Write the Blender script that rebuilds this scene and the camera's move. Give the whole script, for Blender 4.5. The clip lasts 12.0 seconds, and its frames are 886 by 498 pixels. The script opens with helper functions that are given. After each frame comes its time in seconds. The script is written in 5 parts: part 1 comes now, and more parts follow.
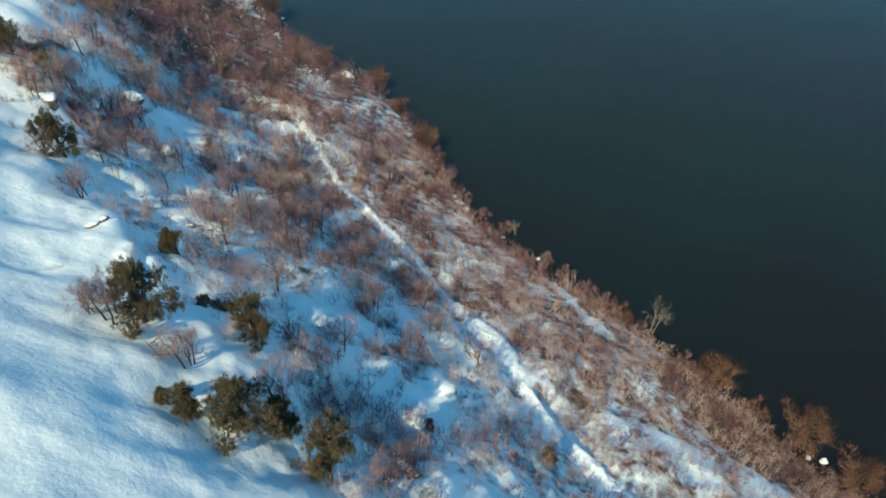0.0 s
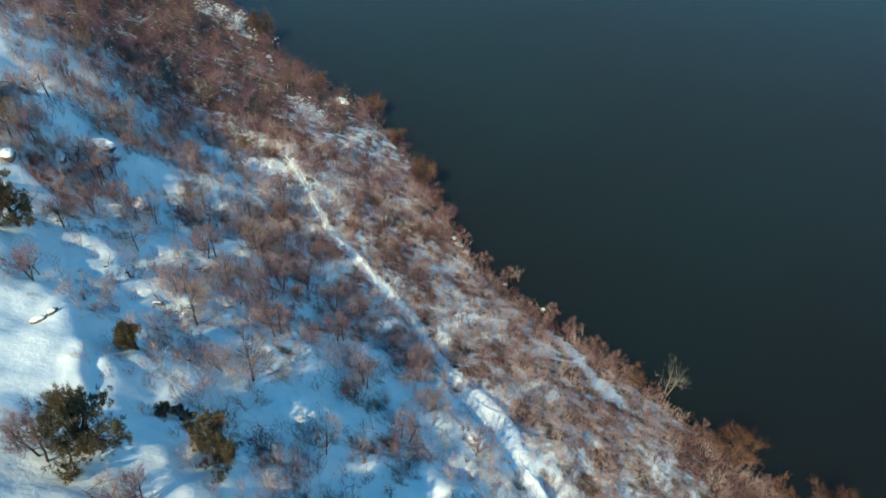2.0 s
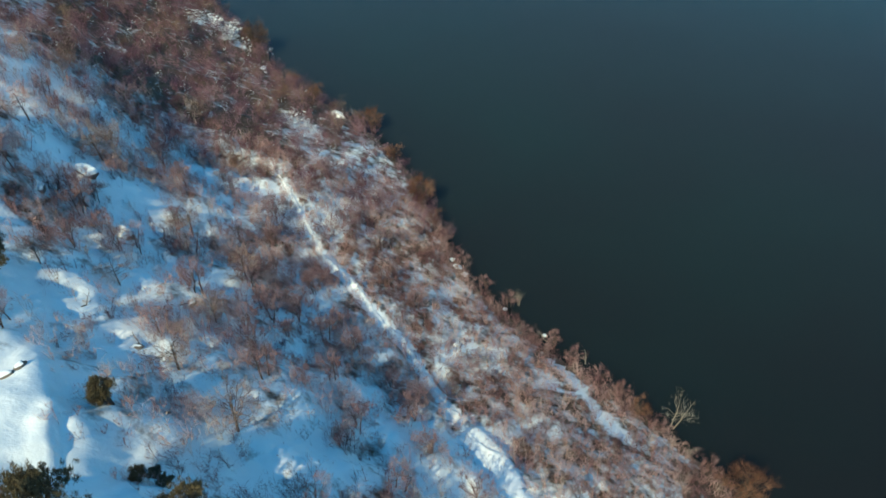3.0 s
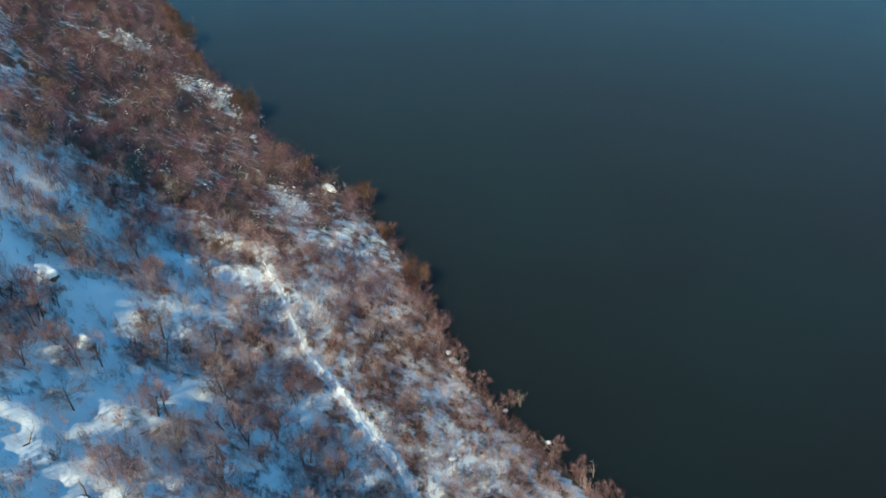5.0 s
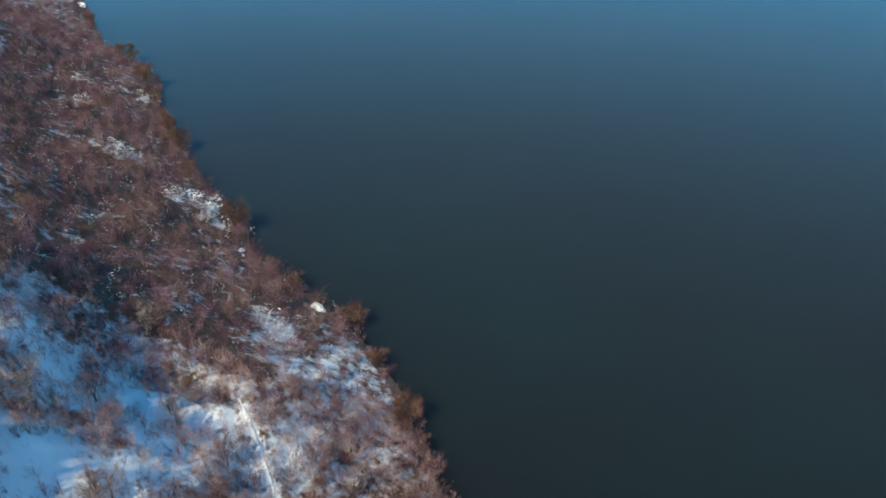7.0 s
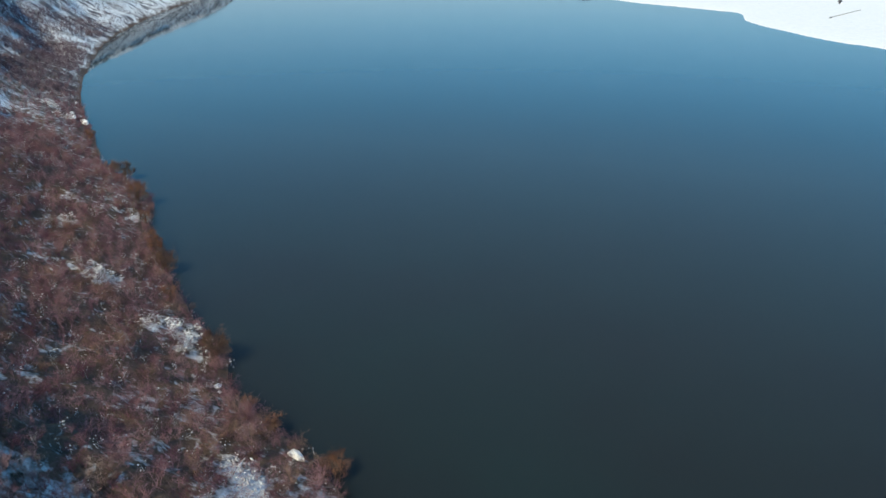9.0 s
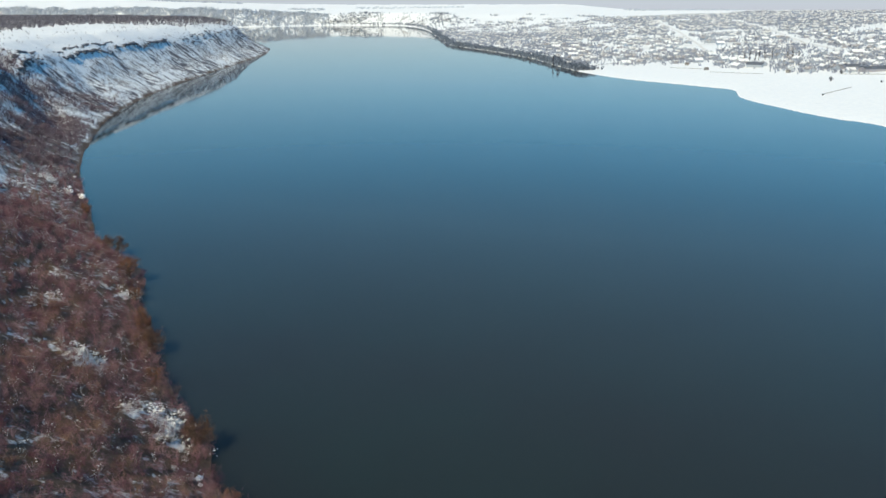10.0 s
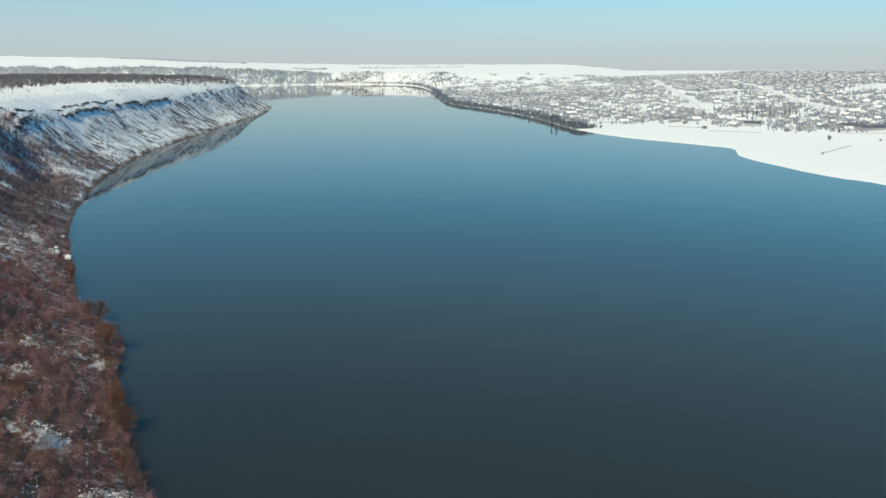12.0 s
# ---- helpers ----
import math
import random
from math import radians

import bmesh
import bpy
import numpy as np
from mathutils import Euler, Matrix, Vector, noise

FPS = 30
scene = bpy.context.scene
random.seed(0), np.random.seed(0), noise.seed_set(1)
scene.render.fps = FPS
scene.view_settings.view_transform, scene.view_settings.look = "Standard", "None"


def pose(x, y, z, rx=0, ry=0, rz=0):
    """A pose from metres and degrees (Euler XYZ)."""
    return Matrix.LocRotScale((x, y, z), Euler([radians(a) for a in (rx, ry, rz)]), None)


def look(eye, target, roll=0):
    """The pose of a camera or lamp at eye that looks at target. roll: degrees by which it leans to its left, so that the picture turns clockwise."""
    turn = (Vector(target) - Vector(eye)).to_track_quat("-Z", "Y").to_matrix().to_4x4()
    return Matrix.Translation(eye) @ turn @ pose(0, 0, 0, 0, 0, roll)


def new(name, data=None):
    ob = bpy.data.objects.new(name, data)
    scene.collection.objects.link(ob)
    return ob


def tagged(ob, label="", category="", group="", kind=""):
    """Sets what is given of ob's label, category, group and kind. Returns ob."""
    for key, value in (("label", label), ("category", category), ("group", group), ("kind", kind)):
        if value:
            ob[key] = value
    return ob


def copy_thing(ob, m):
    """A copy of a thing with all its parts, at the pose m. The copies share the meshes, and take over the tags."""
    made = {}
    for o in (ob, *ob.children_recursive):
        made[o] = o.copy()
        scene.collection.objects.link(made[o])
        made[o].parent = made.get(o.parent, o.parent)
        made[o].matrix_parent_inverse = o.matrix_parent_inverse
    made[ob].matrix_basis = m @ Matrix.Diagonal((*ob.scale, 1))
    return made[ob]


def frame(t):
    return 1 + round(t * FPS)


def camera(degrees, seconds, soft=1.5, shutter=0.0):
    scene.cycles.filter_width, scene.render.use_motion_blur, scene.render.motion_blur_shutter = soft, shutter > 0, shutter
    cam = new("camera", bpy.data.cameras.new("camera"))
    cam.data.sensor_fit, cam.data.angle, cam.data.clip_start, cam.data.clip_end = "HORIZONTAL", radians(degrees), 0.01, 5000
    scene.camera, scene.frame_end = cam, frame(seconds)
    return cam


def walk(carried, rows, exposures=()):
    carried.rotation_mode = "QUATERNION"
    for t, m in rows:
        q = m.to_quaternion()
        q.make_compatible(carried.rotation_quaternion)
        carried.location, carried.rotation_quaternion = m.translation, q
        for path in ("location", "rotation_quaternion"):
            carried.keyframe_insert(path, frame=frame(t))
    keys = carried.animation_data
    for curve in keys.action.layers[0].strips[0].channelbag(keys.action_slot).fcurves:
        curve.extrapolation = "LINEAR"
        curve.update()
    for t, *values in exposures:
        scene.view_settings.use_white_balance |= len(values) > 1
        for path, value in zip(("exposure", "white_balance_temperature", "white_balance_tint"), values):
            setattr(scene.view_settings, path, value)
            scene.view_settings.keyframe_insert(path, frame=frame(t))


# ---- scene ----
cam = camera(62.4, 12.0)
PATH = [
    (0, (0.082, -0.493, 76.198), (0.06, 0.977, 74.842), -2.0),
    (0.5, (0.142, 2.07, 76.249), (0.121, 3.539, 74.891), -1.9),
    (1, (0.317, 4.63, 76.308), (0.294, 6.099, 74.952), -1.9),
    (1.5, (0.531, 7.1, 76.355), (0.506, 8.569, 74.998), -2.0),
    (2, (0.697, 9.637, 76.417), (0.67, 11.106, 75.06), -2.0),
    (2.5, (0.844, 12.033, 76.449), (0.817, 13.501, 75.09), -2.1),
    (3, (0.969, 14.465, 76.473), (0.943, 15.933, 75.116), -2.0),
    (3.2, (0.996, 15.432, 76.482), (0.972, 16.9, 75.124), -1.9),
    (5, (1.129, 24.219, 76.628), (1.115, 25.766, 75.361), -1.3),
    (5.5, (1.376, 26.587, 76.611), (1.362, 28.165, 75.384), -1.3),
    (6, (1.681, 29.048, 76.589), (1.667, 30.661, 75.407), -1.2),
    (6.5, (1.982, 31.503, 76.536), (1.965, 33.149, 75.401), -1.3),
    (7, (2.209, 33.978, 76.488), (2.193, 35.666, 75.415), -1.1),
    (7.2, (2.293, 34.95, 76.473), (2.28, 36.655, 75.426), -1.0),
    (9, (3.098, 43.611, 76.094), (3.087, 45.441, 75.287), -0.2),
    (9.5, (3.408, 46.139, 76.099), (3.397, 48.003, 75.375), -0.1),
    (10, (3.713, 48.672, 76.098), (3.703, 50.571, 75.471), -0.1),
    (10.5, (3.986, 51.161, 76.07), (3.977, 53.082, 75.513), -0.1),
    (11, (4.284, 53.756, 76.062), (4.275, 55.689, 75.548), 0.0),
    (11.5, (4.527, 56.38, 76.06), (4.518, 58.32, 75.574), -0.0),
    (12, (4.793, 59.023, 76.043), (4.783, 60.964, 75.561), -0.0),
]
walk(cam, [(t, look(eye, target, roll)) for t, eye, target, roll in PATH],
     [(0.0, 0.12, 6100.0, 6.0), (3.0, 0.12, 5950.0, 7.0), (6.0, 0.06, 5850.0, 14.0), (8.0, -0.02, 5900.0, 20.0), (10.0, -0.11, 6250.0, 20.0), (12.0, -0.19, 6500.0, 16.0)])

# ---- sun and sky: a low winter sun behind the hill ----
SUN_ELEVATION, SUN_FROM = radians(45.4), (-0.52, -0.854)
world = bpy.data.worlds.new("sky")
scene.world = world
world.use_nodes = True
wn = world.node_tree
sky = wn.nodes.new("ShaderNodeTexSky")
sky.sky_type = "NISHITA"
sky.sun_disc = False
sky.sun_elevation = SUN_ELEVATION
sky.sun_rotation = math.atan2(SUN_FROM[0], SUN_FROM[1])
sky.air_density, sky.dust_density, sky.ozone_density = 1.0, 0.4, 1.0
wn.nodes["Background"].inputs["Strength"].default_value = 0.115
cast = wn.nodes.new("ShaderNodeMix")  # the cold, clear winter air
cast.data_type, cast.blend_type = "RGBA", "MULTIPLY"
cast.inputs["Factor"].default_value, cast.inputs["B"].default_value = 1.0, (0.36, 1.16, 1.33, 1)
wn.links.new(sky.outputs["Color"], cast.inputs["A"])
haze = wn.nodes.new("ShaderNodeMix")  # pale haze that thickens towards the horizon
haze.data_type = "RGBA"
haze.inputs["B"].default_value = (5.6, 5.55, 5.8, 1)
split = wn.nodes.new("ShaderNodeSeparateXYZ")
thick = wn.nodes.new("ShaderNodeMapRange")
thick.interpolation_type = "SMOOTHSTEP"
for key, value in (("From Min", -0.05), ("From Max", 0.23), ("To Min", 0.95), ("To Max", 0.0)):
    thick.inputs[key].default_value = value
wn.links.new(wn.nodes.new("ShaderNodeTexCoord").outputs["Generated"], split.inputs["Vector"])
wn.links.new(split.outputs["Z"], thick.inputs["Value"])
wn.links.new(thick.outputs["Result"], haze.inputs["Factor"])
wn.links.new(cast.outputs["Result"], haze.inputs["A"])
wn.links.new(haze.outputs["Result"], wn.nodes["Background"].inputs["Color"])
sun = new("sun", bpy.data.lights.new("sun", "SUN"))
sun.data.energy, sun.data.angle, sun.data.color = 4.8, radians(0.6), (1.0, 0.87, 0.51)
sun.matrix_world = look((SUN_FROM[0] * 100, SUN_FROM[1] * 100, 100 * math.tan(SUN_ELEVATION)), (0, 0, 0))
scene.view_settings.exposure = 0.0

# ---- the lie of the land ----
def hash01(ix, iy, seed):
    h = (ix.astype(np.int64) * 374761393 + iy.astype(np.int64) * 668265263 + seed * 1442695041) & 0xFFFFFFFF
    h = ((h ^ (h >> 13)) * 1274126177) & 0xFFFFFFFF
    h = ((h ^ (h >> 16)) * 2246822519) & 0xFFFFFFFF
    return ((h ^ (h >> 15)) & 0xFFFFFF) / float(0xFFFFFF)


def vnoise(x, y, seed=0):
    """Smooth noise in -1 .. 1 over the plan."""
    ix, iy = np.floor(x), np.floor(y)
    fx, fy = x - ix, y - iy
    fx, fy = fx * fx * (3 - 2 * fx), fy * fy * (3 - 2 * fy)
    a, b = hash01(ix, iy, seed), hash01(ix + 1, iy, seed)
    c, d = hash01(ix, iy + 1, seed), hash01(ix + 1, iy + 1, seed)
    return 2 * ((a + (b - a) * fx) * (1 - fy) + (c + (d - c) * fx) * fy) - 1


def fbm(x, y, octaves=4, seed=0):
    total, amp = 0.0, 0.5
    for k in range(octaves):
        total = total + amp * vnoise(x * 2 ** k + 17.3 * k, y * 2 ** k - 9.1 * k, seed + k)
        amp *= 0.5
    return total


def smooth(a, b, x):
    t = np.clip((x - a) / (b - a), 0, 1)
    return t * t * (3 - 2 * t)


def rounded(points, n=4):
    """A Catmull-Rom line through the points."""
    p = np.array(points, float)
    out = []
    for i in range(len(p) - 1):
        a, b, c, d = p[max(i - 1, 0)], p[i], p[i + 1], p[min(i + 2, len(p) - 1)]
        for k in range(n):
            t = k / n
            out.append(0.5 * (2 * b + (c - a) * t + (2 * a - 5 * b + 4 * c - d) * t * t + (3 * b - a - 3 * c + d) * t ** 3))
    out.append(p[-1])
    return np.array(out)


# the waterline of the steep bank, round the headland and away behind it
WEST = rounded([(250, -300), (95, -40), (60, 15), (43, 40), (34, 52), (28.5, 61), (21.5, 69), (12.5, 78), (4, 89), (-0.5, 100), (-6, 116),
                (-12, 126), (-21, 137), (-35, 152), (-41, 166), (-57, 189), (-77, 227), (-90, 259), (-114, 284), (-141, 333), (-172, 391),
                (-203, 463), (-242, 580), (-262, 680), (-276, 790), (-291, 1013), (-308, 1324), (-338, 1500), (-352, 1546), (-395, 1570),
                (-520, 1540), (-900, 1400), (-2000, 1300), (-5600, 1200)])
# the waterline of the village's bank and of the bank across the bend
EAST = rounded([(900, -5600), (420, -400), (330, 150), (305, 430), (297, 543), (284, 572), (275, 602), (270, 635), (264.5, 670), (264, 700), (268, 722), (276, 748), (280, 762), (279, 776), (265, 796), (245, 825),
                (201, 888), (172, 971), (160, 1033), (137, 1224), (95, 1392), (38, 1569), (4, 1716), (-20, 2100), (-55, 2629), (-130, 3200),
                (-230, 3460), (-384, 3490), (-590, 3440), (-900, 3150), (-1600, 2850), (-5600, 2500)])
WEST_RING = np.vstack([WEST, [(-5600, -5600), (700, -5600)]])
EAST_RING = np.vstack([EAST, [(-5600, 5600), (5600, 5600), (5600, -5600)]])


def inland(x, y, line, ring):
    """Metres from the waterline: plus on land, minus on the river."""
    best = np.full(x.shape, 1e18)
    for (ax, ay), (bx, by) in zip(line[:-1], line[1:]):
        dx, dy = bx - ax, by - ay
        t = np.clip(((x - ax) * dx + (y - ay) * dy) / (dx * dx + dy * dy), 0, 1)
        best = np.minimum(best, (x - ax - t * dx) ** 2 + (y - ay - t * dy) ** 2)
    inside = np.zeros(x.shape, bool)
    nxt = np.roll(ring, -1, 0)
    for (ax, ay), (bx, by) in zip(ring, nxt):
        if ay != by:
            inside ^= ((ay > y) != (by > y)) & (x < (bx - ax) * (y - ay) / (by - ay) + ax)
    return np.where(inside, 1, -1) * np.sqrt(best)


BANK_D = [-60, -8, 0, 2.5, 10, 25, 33, 42, 52, 58, 64, 76, 110, 220, 700]
BANK_Z = [-6, -1.6, 0.0, 1.5, 5.6, 13.5, 19.4, 27.5, 36.6, 40.7, 45.0, 52.0, 58, 62, 66]


# humps of drifted snow over stones and ledges: x, y, radius, height
MOUNDS = [(-9.5, 45.2, 1.7, 1.6), (-7.4, 46.6, 1.3, 1.0), (-12.1, 45.6, 1.4, 0.9), (-4.9, 52, 1.5, 1.0), (-7.6, 57.3, 1.4, 0.9), (-12.5, 53, 1.6, 1.0), (-40.5, 102, 2.6, 1.4), (-33, 98, 2.6, 1.2), (-38.5, 79, 1.6, 1.5), (-23, 43, 1.7, 0.9), (-26, 66, 1.7, 1.0),
          (-19, 62, 1.6, 1.0), (-30, 86, 1.9, 1.1), (-44, 90, 2.2, 1.3), (-12, 36, 2.0, 1.0), (-5, 41, 1.6, 0.9), (2, 41, 1.4, 0.8), (-42.5, 68, 1.5, 1.3), (-47, 80, 1.8, 1.3), (-34, 92, 1.5, 1.0)]


# ravines that cut the bank: mouth, head, half width, depth
RAVINES = [(-212, 478, -305, 568, 15, 6.0), (-252, 632, -335, 690, 12, 2.0), (-274, 772, -360, 818, 13, 2.0), (-286, 925, -372, 965, 14, 2.0), (-297, 1110, -380, 1140, 15, 2.5), (-165, 372, -235, 425, 10, 3.0)]


def bare_height(x, y):
    x, y = np.asarray(x, float), np.asarray(y, float)
    dw = inland(x, y, WEST, WEST_RING) + 1.2 * fbm(x / 9, y / 9, 3, 5)
    de = inland(x, y, EAST, EAST_RING)
    r = np.hypot(x, y)
    west = np.interp(dw, BANK_D, BANK_Z)
    on = smooth(0, 12, dw)
    # gullies that run down the slope, ledges and drifts
    along = y * 0.82 - x * 0.57
    far0 = smooth(240, 420, y)
    steep = smooth(6, 25, dw) * (1 - smooth(46 + 14 * far0, 66 + 29 * far0, dw))
    west = west + steep * (1.5 * vnoise(along / 15, dw / 40, 11) + 0.9 * fbm(along / 6, dw / 13, 3, 21))
    # a small scarp in the snowfield
    off = x - np.interp(y, [38, 42, 47, 53, 57, 61], [-23.4, -25.3, -27.8, -31.5, -33.5, -35]) + 0.9 * fbm(x / 2.5, y / 2.5, 2, 49)
    west = west - 0.8 * smooth(0, 0.7, off) * (1 - smooth(1.5, 7, off)) * smooth(36, 40, y) * (1 - smooth(56, 61, y))
    for mx, my, mr, mh in MOUNDS:
        west = west + mh * np.exp(-((x - mx) / mr) ** 2 - ((y - my) / mr) ** 2)
    west = west + 3.2 * np.exp(-((x + 19) / 9) ** 2 - ((y - 56) / 11) ** 2) - 4.2 * np.exp(-((x + 36) / 9) ** 2 - ((y - 101) / 12) ** 2) - 4.4 * np.exp(-((x + 6.0) / 4.6) ** 2 - ((y - 33.5) / 5.5) ** 2)
    west = west + on * (1.5 * (1 - 0.65 * smooth(44, 54, dw)) * fbm(x / 11, y / 11, 3, 31) + (0.3 - 0.2 * smooth(48, 56, dw) + 1.3 * steep * (1 - 0.8 * far0)) * fbm(x / 3.4, y / 3.4, 3, 41))
    west = west + smooth(47, 54, dw) * (1 - smooth(90, 120, y)) * (0.55 * fbm(x / 8, y / 3.2, 3, 47) + 0.45 * vnoise(x / 14, y / 6, 48))
    far = smooth(240, 420, y)
    west = west + far * steep * 1.6 * vnoise(along / 34 + dw / 60, dw / 90, 13)
    for ax, ay, bx, by, rw, rd in RAVINES:
        t = ((x - ax) * (bx - ax) + (y - ay) * (by - ay)) / ((bx - ax) ** 2 + (by - ay) ** 2)
        gap = np.hypot(x - ax - np.clip(t, 0, 1) * (bx - ax), y - ay - np.clip(t, 0, 1) * (by - ay)) + 4 * fbm(x / 18, y / 18, 2, 43)
        west = west - rd * np.exp(-(gap / rw) ** 2) * smooth(2, 22, dw)
    # the rim of rock under the edge of the plateau
    rim = far * (0.5 + 0.5 * smooth(-0.3, 0.35, vnoise(along / 70, dw / 200, 17)))
    west = west + rim * 4.5 * (smooth(50, 52.5, dw + 1.2 * fbm(along / 25, dw / 60, 3, 19)) - smooth(44, 75, dw))
    # the village's low shore, rising to a broad back
    low = np.interp(de, [-80, -10, 0, 2, 30, 140, 260, 700, 1300, 2400], [-6, -1.5, 0, 0.7, 1.6, 3.0, 8, 34, 60, 57])
    low = low + smooth(150, 500, de) * 5 * fbm(x / 260, y / 260, 3, 51)
    bearing = x / np.maximum(y, 1.0)
    # the high bank across the bend
    high = np.interp(de, [-80, -10, 0, 8, 45, 110, 500, 1500, 2600], [-6, -1.5, 0, 2, 22, 50, 60, 92, 100])
    high = high + smooth(5, 60, de) * 7 * fbm(x / 90, y / 90, 3, 61)
    bluff = np.interp(de, [-80, -10, 0, 8, 45, 110, 500, 1500, 2600], [-6, -1.5, 0, 3, 36, 73, 78, 94, 100])
    bluff = bluff + smooth(5, 60, de) * 7 * fbm(x / 60, y / 60, 3, 65)
    left = smooth(-0.16, -0.3, bearing)
    high = high * (1 - left) + bluff * left
    across = smooth(2350, 3150, y - 0.25 * x) * (1 - smooth(0.13, 0.26, bearing))
    east = low * (1 - across) + high * across
    east = east + smooth(3300, 4700, r) * smooth(0, 200, de) * 45 * smooth(-0.12, -0.5, bearing) * (0.75 + 0.5 * vnoise(x / 700, y / 900, 71))
    return np.where(dw > -30, np.maximum(west, np.where(de > 0, east, -9)), np.where(de > -60, east, -6.0))


# the footpath, and the level bench that it has worn into the slope
TRAIL = rounded([(28, 18), (21, 25.5), (15.2, 32.2), (12.5, 36.3), (10, 39.6), (8.4, 43.5), (6.6, 47), (4.8, 52), (0.7, 59.5), (-2.5, 66), (-4.7, 70.2), (-8.3, 74.4),
                 (-10.8, 78), (-12.6, 80.8), (-16.2, 85.2), (-17.7, 88.4), (-20.3, 93.6), (-22.9, 98.8), (-25.2, 102.8), (-26.8, 105.9)], 6)


def trail_half(y):
    """Half the width of trodden snow: the brush closes over it in places."""
    return np.interp(y, [18, 32, 38, 44, 47, 50, 53, 55.5, 58, 60, 62, 66, 70, 75, 83, 86, 89, 92, 98, 100, 106],
                     [0.7, 0.7, 0.8, 0.7, 0.6, 1.4, 1.2, 0.1, 0.2, 0.8, 0.4, 0.3, 0.5, 0.46, 0.45, 0.14, 0.16, 0.3, 0.34, 0.1, 0.05])


TRAIL_Z = np.convolve(np.pad(bare_height(TRAIL[:, 0], TRAIL[:, 1]), 4, "edge"), np.ones(9) / 9, "valid")


def trail_gap(x, y):
    """Metres to the footpath's middle, and the path's level there."""
    best, z = np.full(np.shape(x), 1e9), np.zeros(np.shape(x))
    near = (x > -40) & (x < 45) & (y > 5) & (y < 115)
    px, py = x[near], y[near]
    b, pz = np.full(px.shape, 1e9), np.zeros(px.shape)
    for (ax, ay), (bx, by), za, zb in zip(TRAIL[:-1], TRAIL[1:], TRAIL_Z[:-1], TRAIL_Z[1:]):
        dx, dy = bx - ax, by - ay
        t = np.clip(((px - ax) * dx + (py - ay) * dy) / (dx * dx + dy * dy), 0, 1)
        gap = np.hypot(px - ax - t * dx, py - ay - t * dy)
        pz = np.where(gap < b, za + (zb - za) * t, pz)
        b = np.minimum(b, gap)
    best[near], z[near] = b, pz
    return best, z


def height(x, y):
    x, y = np.asarray(x, float), np.asarray(y, float)
    h = bare_height(x, y)
    gap, z = trail_gap(x, y)
    bench = 1 - smooth(0.45, 1.5, gap - 1.1 * np.exp(-((y - 54) / 4) ** 2))
    return h * (1 - bench) + z * bench



